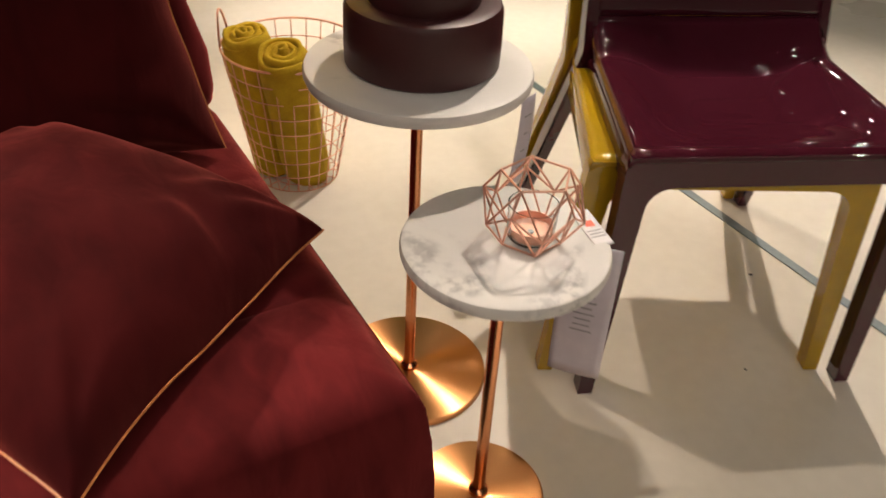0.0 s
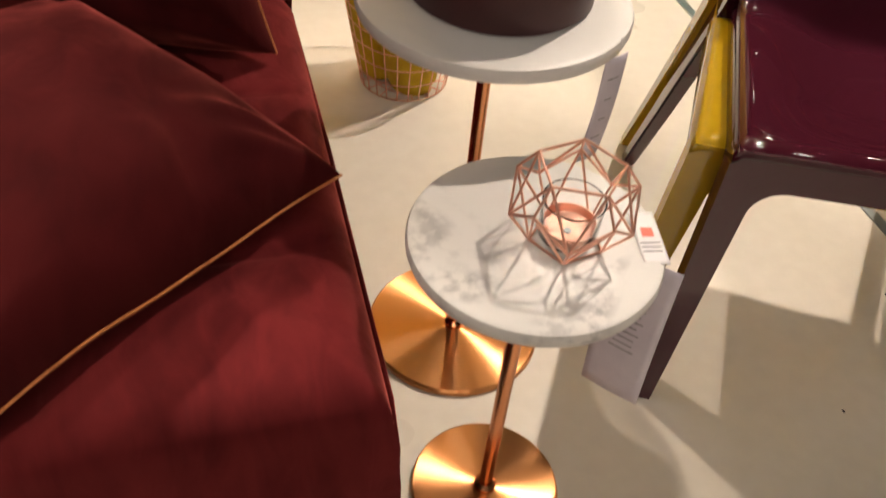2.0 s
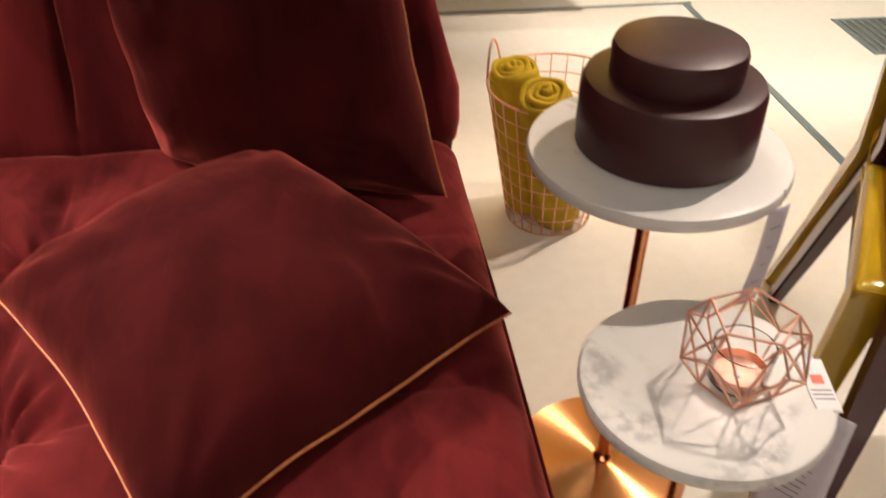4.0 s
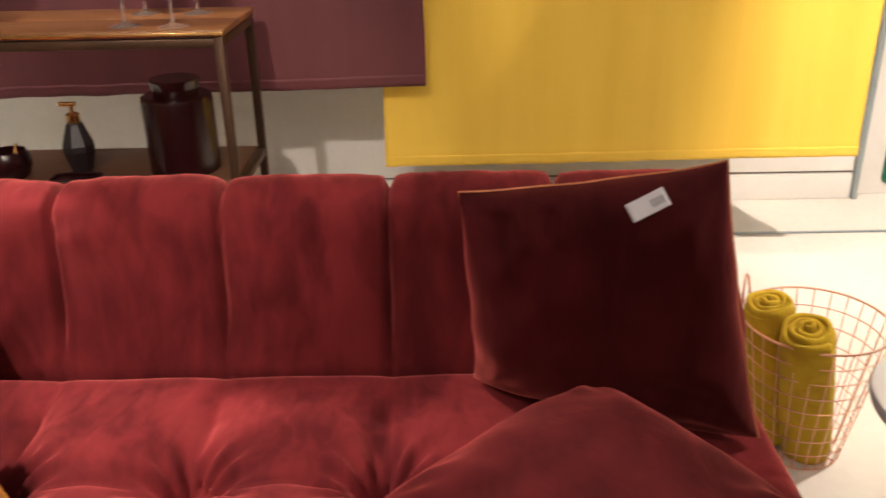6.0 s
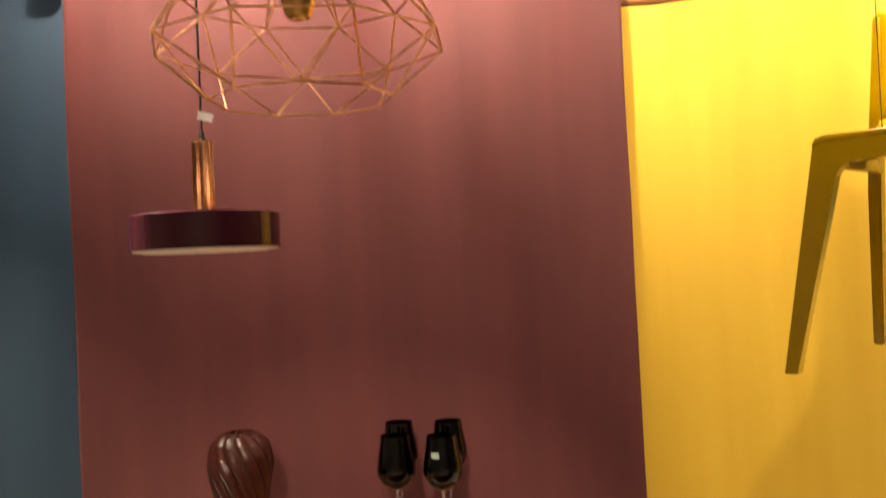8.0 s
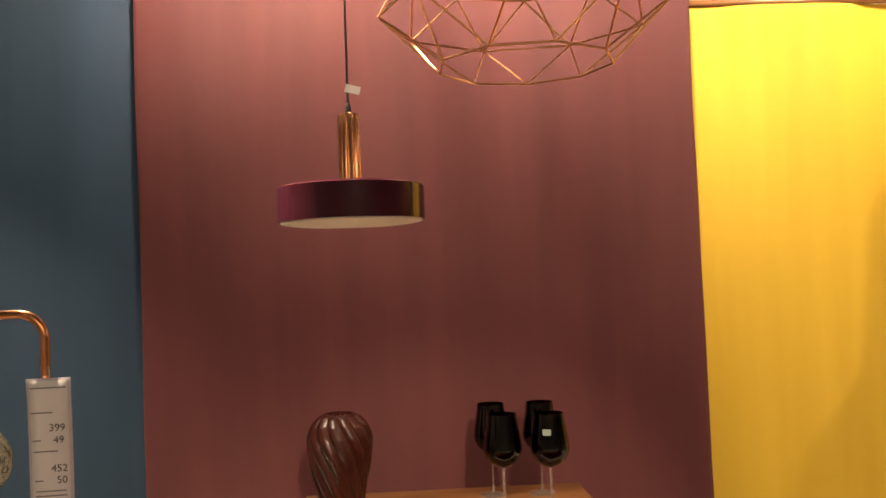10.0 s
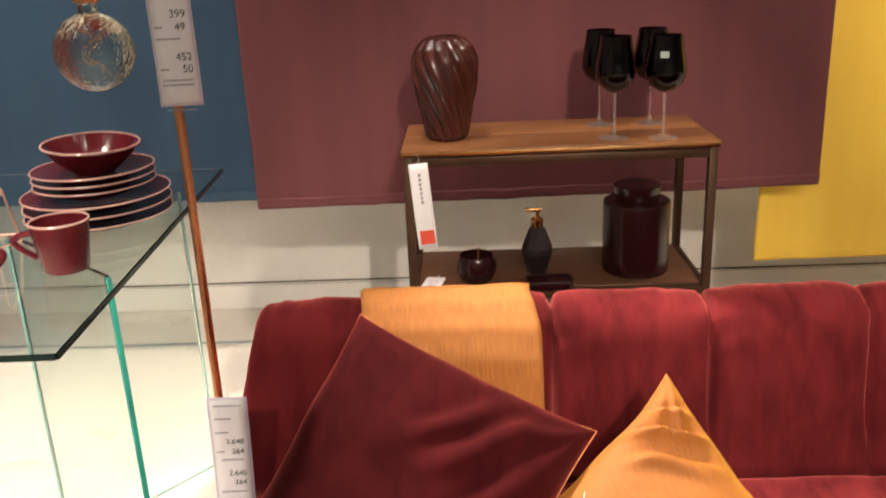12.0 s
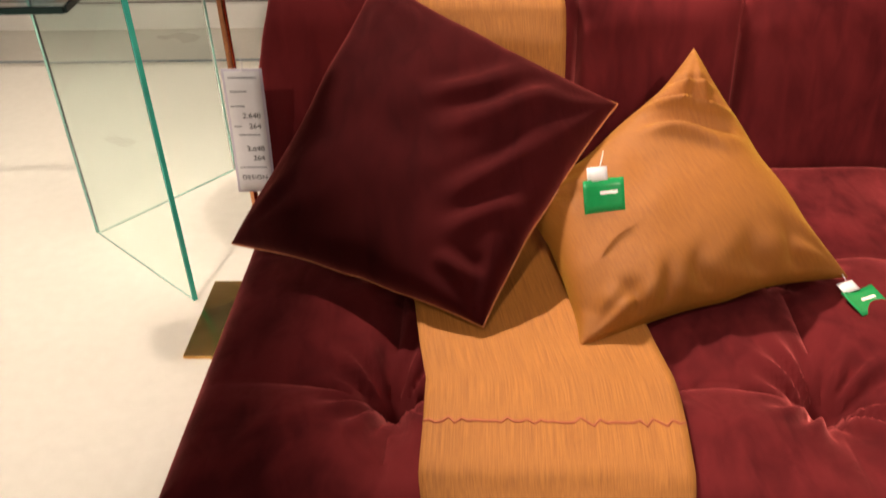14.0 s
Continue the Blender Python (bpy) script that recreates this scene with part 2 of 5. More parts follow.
M_SIGN = textured(material("green_sign_film", (0.004, 0.12, 0.066), 0.22), (0.005, 0.125, 0.07), (0.004, 0.105, 0.058), 3, 40, 0.0)
M_STICKER = material("pale_grey_sticker", (0.30, 0.38, 0.33), 0.5)
M_LIME = material("lime_print", (0.12, 0.42, 0.06), 0.4)
M_WHITEP = material("white_print", (0.85, 0.85, 0.82), 0.4)
M_STRIP = textured(material("grey_metal_strip", (0.34, 0.40, 0.42), 0.35, 0.6), (0.38, 0.44, 0.46), (0.26, 0.31, 0.33), 9, 90, 0.05)
M_RUG = textured(material("grey_shag", (0.11, 0.10, 0.09), 0.95), (0.16, 0.145, 0.125), (0.06, 0.055, 0.05), 40, 300, 0.7, 0.006)
M_BLACK = material("black_cable", (0.01, 0.01, 0.01), 0.5)
M_SHADE = material("plum_lampshade_metal", (0.045, 0.007, 0.016), 0.14)
M_DIFF = material("opal_diffuser", (0.86, 0.83, 0.74), 0.5)
M_SKIRT = textured(material("dark_plinth", (0.03, 0.012, 0.012), 0.7), (0.035, 0.014, 0.014), (0.02, 0.009, 0.009), 8, 60, 0.1)


def glass(name, colour, rough=0.0, ior=1.5):
    mat = material(name, colour, rough)
    b = mat.node_tree.nodes["Principled BSDF"]
    b.inputs["Transmission Weight"].default_value, b.inputs["IOR"].default_value = 1.0, ior
    return mat


M_GLASS = glass("clear_glass", (0.97, 0.99, 0.98))
M_STEM = glass("clear_stem_glass", (0.95, 0.95, 0.95), 0.04)
M_STEM.node_tree.nodes["Principled BSDF"].inputs["Transmission Weight"].default_value = 0.92
M_TABLEGLASS = glass("table_glass", (0.90, 0.98, 0.95))
M_GREENEDGE = material("green_glass_edge", (0.035, 0.34, 0.27), 0.12)
M_PALEEDGE = material("pale_green_glass_edge", (0.22, 0.40, 0.34), 0.15)
M_EDGEDARK = material("dark_glass_edge", (0.010, 0.022, 0.020), 0.15)
M_DARKGLASS = glass("black_wine_glass", (0.025, 0.004, 0.008))
M_BULB = glass("gold_tinted_bulb", (0.99, 0.97, 0.90), 0.0, 1.2)
_t = M_BULB.node_tree
_n, _b = _t.nodes.new("ShaderNodeTexVoronoi"), _t.nodes.new("ShaderNodeBump")
_n.inputs["Scale"].default_value = 90.0
_b.inputs["Strength"].default_value, _b.inputs["Distance"].default_value = 0.8, 0.004
_c = _t.nodes.new("ShaderNodeTexCoord")
_t.links.new(_c.outputs["Object"], _n.inputs["Vector"])
_t.links.new(_n.outputs["Distance"], _b.inputs["Height"])
_t.links.new(_b.outputs[0], _t.nodes["Principled BSDF"].inputs["Normal"])
M_PLASTIC = glass("clear_plastic_sleeve", (0.95, 0.95, 0.96), 0.08, 1.2)


def marble():
    mat = material("white_marble", (0.8, 0.78, 0.75), 0.18)
    t = mat.node_tree
    b = t.nodes["Principled BSDF"]
    tc = t.nodes.new("ShaderNodeTexCoord")
    n1, n2, n3 = (t.nodes.new("ShaderNodeTexNoise") for _ in range(3))
    for n, s, d in ((n1, 55.0, 5.0), (n2, 5.5, 3.0), (n3, 140.0, 2.0)):
        n.inputs["Scale"].default_value, n.inputs["Detail"].default_value = s, d
        t.links.new(tc.outputs["Object"], n.inputs["Vector"])
    n2.inputs["Distortion"].default_value = 0.8
    r1, r2 = t.nodes.new("ShaderNodeValToRGB"), t.nodes.new("ShaderNodeValToRGB")
    r1.color_ramp.elements[0].position, r1.color_ramp.elements[1].position = 0.40, 0.58
    r1.color_ramp.elements[0].color, r1.color_ramp.elements[1].color = (0.36, 0.36, 0.37, 1), (0.68, 0.67, 0.65, 1)
    r2.color_ramp.elements[0].position, r2.color_ramp.elements[1].position = 0.34, 0.45
    t.links.new(n1.outputs[0], r1.inputs[0])
    t.links.new(n2.outputs[0], r2.inputs[0])
    cloud = t.nodes.new("ShaderNodeMix")
    cloud.data_type = "RGBA"
    cloud.inputs[6].default_value, cloud.inputs[7].default_value = (0.66, 0.66, 0.65, 1), (0.73, 0.72, 0.70, 1)
    spread = t.nodes.new("ShaderNodeMapRange")
    spread.inputs[1].default_value, spread.inputs[2].default_value = 0.38, 0.62
    t.links.new(n2.outputs[0], spread.inputs[0])
    t.links.new(spread.outputs[0], cloud.inputs[0])
    mix = t.nodes.new("ShaderNodeMix")
    mix.data_type = "RGBA"
    t.links.new(r2.outputs[0], mix.inputs[0])
    t.links.new(r1.outputs[0], mix.inputs[6])
    t.links.new(cloud.outputs[2], mix.inputs[7])
    t.links.new(mix.outputs[2], b.inputs["Base Color"])
    mr = t.nodes.new("ShaderNodeMapRange")
    mr.inputs[3].default_value, mr.inputs[4].default_value = 0.30, 0.50
    t.links.new(n3.outputs[0], mr.inputs[0])
    t.links.new(mr.outputs[0], b.inputs["Roughness"])
    return mat


M_MARBLE = marble()
M_MARBLE.node_tree.nodes["Principled BSDF"].inputs["Specular IOR Level"].default_value = 0.22


# ---------------------------------------------------------------- builders
def mesh_of(name, bm, mat, smooth=True, angle=40):
    bmesh.ops.recalc_face_normals(bm, faces=bm.faces)
    me = bpy.data.meshes.new(name)
    bm.to_mesh(me)
    bm.free()
    if mat:
        me.materials.append(mat)
    for p in me.polygons:
        p.use_smooth = smooth
    if smooth:
        me.set_sharp_from_angle(angle=radians(angle))
    return me


def part(name, bm, mat, parent=None, label="", smooth=True, angle=40):
    ob = new(name, mesh_of(name, bm, mat, smooth, angle))
    if parent:
        ob.parent = parent
    if label:
        ob["label"] = label
    return ob


def thing(name, label, category, group="", m=None):
    ob = tagged(new(name), label, category, group)
    ob.empty_display_size = 0.05
    if m is not None:
        ob.matrix_world = m
    return ob


def box(size, at=(0, 0, 0), bevel=0.0, turn=None, bm=None):
    out = bm or bmesh.new()
    tmp = bmesh.new()
    bmesh.ops.create_cube(tmp, size=1.0)
    bmesh.ops.scale(tmp, vec=size, verts=tmp.verts)
    if bevel:
        bmesh.ops.bevel(tmp, geom=list(tmp.edges), offset=bevel, segments=2, affect="EDGES", profile=0.5)
    if turn is not None:
        bmesh.ops.transform(tmp, matrix=turn, verts=tmp.verts)
    bmesh.ops.translate(tmp, vec=at, verts=tmp.verts)
    me = bpy.data.meshes.new("tmp")
    tmp.to_mesh(me)
    tmp.free()
    out.from_mesh(me)
    bpy.data.meshes.remove(me)
    return out


def lathe(profile, seg=48, at=(0, 0, 0), twist=None):
    """Turns (r, z) pairs round the z axis; a radius of 0 closes the end."""
    bm = bmesh.new()
    rings = []
    for r, z in profile:
        if r < 1e-6:
            rings.append([bm.verts.new((at[0], at[1], at[2] + z))])
            continue
        ring = []
        for i in range(seg):
            a = 2 * math.pi * i / seg
            k = twist(a, z) if twist else 1.0
            ring.append(bm.verts.new((at[0] + r * k * math.cos(a), at[1] + r * k * math.sin(a), at[2] + z)))
        rings.append(ring)
    for a, b in zip(rings, rings[1:]):
        for i in range(seg):
            j = (i + 1) % seg
            if len(a) == 1 and len(b) == 1:
                continue
            if len(a) == 1:
                bm.faces.new((a[0], b[i], b[j]))
            elif len(b) == 1:
                bm.faces.new((a[i], a[j], b[0]))
            else:
                bm.faces.new((a[i], a[j], b[j], b[i]))
    return bm


def tube(points, r, seg=8, closed=False, bm=None):
    """A round bar along a line of points."""
    bm = bm or bmesh.new()
    pts = [Vector(p) for p in points]
    n = len(pts)
    rings = []
    side = None
    for i, p in enumerate(pts):
        a = pts[(i - 1) % n] if closed or i else p
        b = pts[(i + 1) % n] if closed or i < n - 1 else p
        d = (b - a).normalized()
        if side is None:
            side = d.orthogonal().normalized()
        side = (side - d * side.dot(d)).normalized()
        up = d.cross(side)
        rings.append([bm.verts.new(p + r * (math.cos(2 * math.pi * k / seg) * side + math.sin(2 * math.pi * k / seg) * up)) for k in range(seg)])
    pairs = list(zip(rings, rings[1:])) + ([(rings[-1], rings[0])] if closed else [])
    for ra, rb in pairs:
        for k in range(seg):
            bm.faces.new((ra[k], ra[(k + 1) % seg], rb[(k + 1) % seg], rb[k]))
    if not closed:
        bm.faces.new(rings[0])
        bm.faces.new(rings[-1])
    return bm


def sheet(f, nu, nv, bm=None, uv=None):
    """A grid of f(u, v) over 0..1, with its uv in metres."""
    bm = bm or bmesh.new()
    grid = [[bm.verts.new(f(i / nu, j / nv)) for j in range(nv + 1)] for i in range(nu + 1)]
    layer = bm.loops.layers.uv.verify() if uv else None
    for i in range(nu):
        for j in range(nv):
            face = bm.faces.new((grid[i][j], grid[i + 1][j], grid[i + 1][j + 1], grid[i][j + 1]))
            if uv:
                for loop, (a, b) in zip(face.loops, ((i, j), (i + 1, j), (i + 1, j + 1), (i, j + 1))):
                    loop[layer].uv = (uv[0] * a / nu, uv[1] * b / nv)
    return bm


def solid(ob, thick, offset=0.0):
    mod = ob.modifiers.new("thickness", "SOLIDIFY")
    mod.thickness, mod.offset = thick, offset
    return ob


def prism(outline, z0, z1, bm=None):
    """An upright prism over a plan outline."""
    bm = bm or bmesh.new()
    lo = [bm.verts.new((x, y, z0)) for x, y in outline]
    hi = [bm.verts.new((x, y, z1)) for x, y in outline]
    bm.faces.new(lo[::-1])
    bm.faces.new(hi)
    n = len(outline)
    for i in range(n):
        bm.faces.new((lo[i], lo[(i + 1) % n], hi[(i + 1) % n], hi[i]))
    return bm


def rounded(w, h, r, n=5):
    """A rectangle with rounded corners, centred."""
    pts = []
    for cx, cy, a0 in ((w / 2 - r, h / 2 - r, 0), (-w / 2 + r, h / 2 - r, 90), (-w / 2 + r, -h / 2 + r, 180), (w / 2 - r, -h / 2 + r, 270)):
        for k in range(n + 1):
            a = radians(a0 + 90 * k / n)
            pts.append((cx + r * math.cos(a), cy + r * math.sin(a)))
    return pts


def lettering(name, text, size, m, mat, parent=None):
    curve = bpy.data.curves.new(name, "FONT")
    curve.body, curve.size, curve.align_x, curve.align_y, curve.extrude = text, size, "CENTER", "CENTER", 0.0002
    tmp = bpy.data.objects.new(name, curve)
    scene.collection.objects.link(tmp)
    me = bpy.data.meshes.new_from_object(tmp.evaluated_get(bpy.context.evaluated_depsgraph_get()))
    bpy.data.objects.remove(tmp)
    me.materials.append(mat)
    ob = new(name, me)
    ob.parent = parent
    ob.matrix_local = m
    return ob


def nz(x, y, z, s):
    return noise.noise(Vector((x * s, y * s, z * s)))


# ---------------------------------------------------------------- the setting
WALL_Y = 3.57
part("floor", box((14.2, 13.0, 0.1), (2.0, 0.75, -0.05)), M_FLOOR, label="glossy white resin showroom floor", smooth=False)
tagged(bpy.data.objects["floor"], category="floor", kind="structure")
w = part("wall_north", box((6.75, 0.2, 3.2), (1.75 - 3.375, WALL_Y + 0.1, 1.6)), M_WALL, smooth=False)
tagged(w, "white painted wall behind the hanging fabrics", "wall", kind="structure")
part("joint", box((6.75, 0.004, 0.006), (1.75 - 3.375, WALL_Y - 0.001, 0.115)), M_GROOVE, w, smooth=False)
b = part("baseboard", box((6.745, 0.012, 0.105), (1.75 - 3.375, WALL_Y - 0.006, 0.0535), 0.003), M_WALL)
tagged(b, "white baseboard along the wall", "baseboard", kind="structure")
for name, size, at in (("wall_west", (0.2, 9.4, 3.2), (-5.1, -0.9, 1.6)), ("wall_east", (0.2, 12.9, 3.2), (9.1, 0.8, 1.6)),
                       ("wall_south", (14.2, 0.2, 3.2), (2.0, -5.7, 1.6)), ("wall_recess", (7.3, 0.2, 3.2), (5.35, 7.2, 1.6)), ("wall_return", (0.2, 3.5, 3.2), (1.65, 5.5, 1.6))):
    tagged(part(name, box(size, at), M_WALL, smooth=False), "plain white showroom wall", "wall", kind="structure")
tagged(part("ceiling", box((14.4, 13.2, 0.1), (2.0, 0.75, 3.25)), M_CEIL, smooth=False), "dark painted showroom ceiling", "ceiling", kind="structure")
tagged(part("trim", box((0.02, 0.03, 3.0), (1.762, WALL_Y - 0.01, 1.5), 0.003), M_STRIP), "grey metal corner profile of the wall", "trim", kind="structure")
st = part("floor_strip", box((5.0, 0.016, 0.003), (1.77 - 2.5, 3.21, 0.0025)), M_STRIP, smooth=False)
tagged(st, "thin dark metal joint strip in the floor", "floor strip", kind="structure")
st = part("floor_strip", box((0.024, 5.2, 0.003), (1.80, 3.202 - 2.6, 0.0025), turn=pose(0, 0, 0, 0, 0, 1.2)), M_STRIP, smooth=False)
tagged(st, "thin dark metal joint strip in the floor", "floor strip", kind="structure")

grate = tagged(new("floor_grate"), "grey metal ventilation grate let into the floor", "floor grate", kind="structure")
for x_, y_, sx_, sy_ in ((2.225, 2.85, 0.02, 0.30), (2.725, 2.85, 0.02, 0.30), (2.475, 2.99, 0.48, 0.02), (2.475, 2.71, 0.48, 0.02)):
    part("frame_bar", box((sx_, sy_, 0.004), (x_, y_, 0.0025), 0.001), M_STRIP, grate)
for k in range(16):
    part("slat", box((0.012, 0.26, 0.003), (2.25 + 0.030 * k, 2.85, 0.002)), M_STRIP, grate, smooth=False)
# thin dark sheet painted in for the shaded hollow below the slats
part("grate_shade_sheet", box((0.48, 0.26, 0.0008), (2.475, 2.85, 0.0006)), M_GROOVE, grate, smooth=False)

# green sign board beside the wall end
sign = thing("sign_board", "white display board with a green shop sign", "sign")
part("board", box((1.6, 0.06, 2.4), (2.60, WALL_Y + 0.07, 1.2), 0.004), M_WALL, sign, "white glossy board")
bm = prism(rounded(1.30, 2.0, 0.03), 0, 0.006)
bmesh.ops.transform(bm, matrix=pose(2.54, WALL_Y + 0.037, 1.045, 90), verts=bm.verts)
panel = part("green_panel", bm, M_SIGN, sign, "dark green printed panel")
for k in range(13):
    z = 0.60 + 0.045 * k
    part("list_line", box((0.022, 0.002, 0.014), (1.935, WALL_Y + 0.030, z)), M_WHITEP, panel, smooth=False)
    part("list_line", box((0.20 + 0.05 * random.random(), 0.002, 0.010), (2.08, WALL_Y + 0.030, z)), M_LIME if k % 4 else M_WHITEP, panel, smooth=False)
    part("list_line", box((0.12 + 0.06 * random.random(), 0.002, 0.012), (2.33, WALL_Y + 0.030, z + 0.01)), M_WHITEP, panel, smooth=False)
part("list_line", box((0.03, 0.002, 0.03), (1.935, WALL_Y + 0.030, 0.53)), M_LIME, panel, smooth=False)
for k, (wd, dx) in enumerate(((0.055, 0), (0.06, 0.066), (0.055, 0.135), (0.05, 0.197), (0.055, 0.258), (0.05, 0.32), (0.06, 0.385), (0.055, 0.45))):
    part("logo_shape", box((wd, 0.003, 0.075), (2.10 + dx, WALL_Y + 0.030, 0.245)), M_WHITEP, panel, smooth=False)


# dark panel put in for the shaded space above the wall's visible top
tagged(part("trim", box((6.7, 0.012, 0.495), (1.75 - 3.375, WALL_Y - 0.009, 2.945), 0.003), M_CEIL), "dark panel in place of the shaded gap under the ceiling", "trim", kind="structure")

# ---------------------------------------------------------------- hanging fabrics
YTOP = 2.465
def hanging(name, label, mat, x0, x1, y, z0, z1, tilt, seed, amp):
    w, h = x1 - x0, z1 - z0

    def f(u, v):
        x = x0 + w * u
        z = z0 + tilt * u + (h - tilt * u) * v
        fold = amp * (0.15 + 0.85 * min(1.0, 1.6 * v)) * (math.sin(6.1 * x + seed) + 0.6 * math.sin(13.7 * x + 2 * seed) + 1.6 * nz(x, seed, 0.25 * z, 5.0))
        hem = 0.004 * math.exp(-((z - z0 - tilt * u - 0.035) / 0.006) ** 2)
        return (x + 0.008 * nz(x, z, seed, 2.0), y + fold - hem, z + 0.004 * nz(x, seed, 1, 9.0) * (1 - v))

    root = thing(name, label, "hanging fabric", "fabric panels on the wall")
    cloth = solid(part("cloth", sheet(f, 160, 110, uv=(w, h)), mat, root), 0.003)

    def hem_at(u, v):
        x, yy, z = f(u, 0.034 * v / h)
        return (x, yy - 0.0035 - 0.002 * math.sin(math.pi * v) - 0.002 * nz(x, v, seed, 14), z - 0.001)

    solid(part("hem", sheet(hem_at, 160, 4, uv=(w, 0.034)), mat, root, "stitched hem"), 0.002)
    return root


hanging("fabric_panel", "plum purple fabric panel hanging from the ceiling", M_PURPLE, -1.745, 0.037, 2.79, 0.665, 3.19, 0.02, 1.0, 0.015)
hanging("fabric_panel", "bright yellow fabric panel hanging from a rod", M_YELLOW, -0.10, 1.43, 2.915, 0.39, YTOP, 0.01, 2.3, 0.011)
hanging("fabric_panel", "dark blue fabric panel hanging from the ceiling", M_BLUE, -3.3, -1.66, 2.90, 0.665, 3.19, 0.0, 4.1, 0.010)
rod = thing("curtain_rod", "wooden rod that carries the yellow fabric", "curtain rod")
part("rod", tube([(-0.15, 2.915, YTOP + 0.01), (1.48, 2.915, YTOP + 0.01)], 0.012, 10), M_WOOD, rod)
for x in (0.0, 1.35):
    part("hanger_wire", tube([(x, 2.915, YTOP + 0.02), (x, 2.915, 3.2)], 0.0015, 5), M_BLACK, rod)

# ---------------------------------------------------------------- sofa
X0, X1, PITCH = -1.505, 0.645, 0.304
SEAMS = [0.302 - PITCH * k for k in range(6)]
BUTTON_Y = (0.963, 1.277)
sofa = thing("sofa", "dark red velvet sofa with a tufted seat and channelled back", "sofa")


def seat_height(x, y, y0=0.742, y1=1.60):
    d = min(x - X0, X1 - x, y - y0)
    r = 0.045
    z = 0.432
    if d < r:
        z -= r - math.sqrt(max(0.0, r * r - (r - d) ** 2))
    rear = 1.575 - y
    if rear < 0.035:
        z -= 0.035 - math.sqrt(max(0.0, 0.035 ** 2 - (0.035 - max(0.0, rear)) ** 2))
    dx = min(abs(x - s) for s in SEAMS)
    dy = min(abs(y - b) for b in BUTTON_Y)
    vx = 1 - math.sqrt(1 - (1 - min(1.0, dx / 0.14)) ** 2)
    vy = 1 - math.sqrt(1 - (1 - min(1.0, dy / 0.14)) ** 2)
    r2 = dx * dx + dy * dy
    ang = math.atan2(dy, dx + 1e-6)
    sag = 0.042 * vx + 0.058 * vy * (0.35 + 0.65 * math.exp(-(dx / 0.10) ** 2)) + 0.030 * math.exp(-r2 / 0.0015)
    folds = 0.011 * math.cos(12 * ang + 2 * nz(x, y, 4, 5)) * math.exp(-((math.sqrt(r2) - 0.05) / 0.045) ** 2)
    fade = min(1.0, max(0.0, d / 0.14))
    return z + 0.018 * fade + (folds - sag * max(0.15, min(1.0, (1.56 - y) / 0.12))) * fade + 0.004 * nz(x, y, 0, 7) * fade


def seat_bm():
    bm = bmesh.new()
    y0, y1, nx, ny = 0.742, 1.60, 300, 120

    xs = sorted([X0 + (X1 - X0) * i / nx for i in range(nx + 1)] + [X0 + d for d in (0.002, 0.005)] + [X1 - d for d in (0.002, 0.005)])
    ys = sorted([y0 + (y1 - y0) * j / ny for j in range(ny + 1)] + [y0 + d for d in (0.002, 0.005)])
    g = [[bm.verts.new((x, y, seat_height(x, y))) for y in ys] for x in xs]
    for i in range(len(xs) - 1):
        for j in range(len(ys) - 1):
            bm.faces.new((g[i][j], g[i + 1][j], g[i + 1][j + 1], g[i][j + 1]))
    rim = [g[i][0] for i in range(len(xs))] + [g[-1][j] for j in range(1, len(ys))]
    left = [g[0][j] for j in range(len(ys))]
    for line, out in ((rim, None), (left, None)):
        levels = [line]
        for k, z in enumerate((0.34, 0.28, 0.22, 0.16, 0.11)):
            levels.append([bm.verts.new((v.co.x + 0.010 * math.sin(math.pi * (k + 1) / 6) * (1 if v.co.x > X1 - 0.01 else -1 if v.co.x < X0 + 0.01 else 0),
                                         v.co.y - 0.010 * math.sin(math.pi * (k + 1) / 6) * (1 if v.co.y < y0 + 0.01 else 0) + 0.006 * nz(v.co.x, z, 3, 6) * (v.co.y < y0 + 0.01), z)) for v in line])
        for a, b in zip(levels, levels[1:]):
            for i in range(len(line) - 1):
                bm.faces.new((a[i], a[i + 1], b[i + 1], b[i]))
    return bm


part("seat", seat_bm(), M_SOFA, sofa, angle=80)


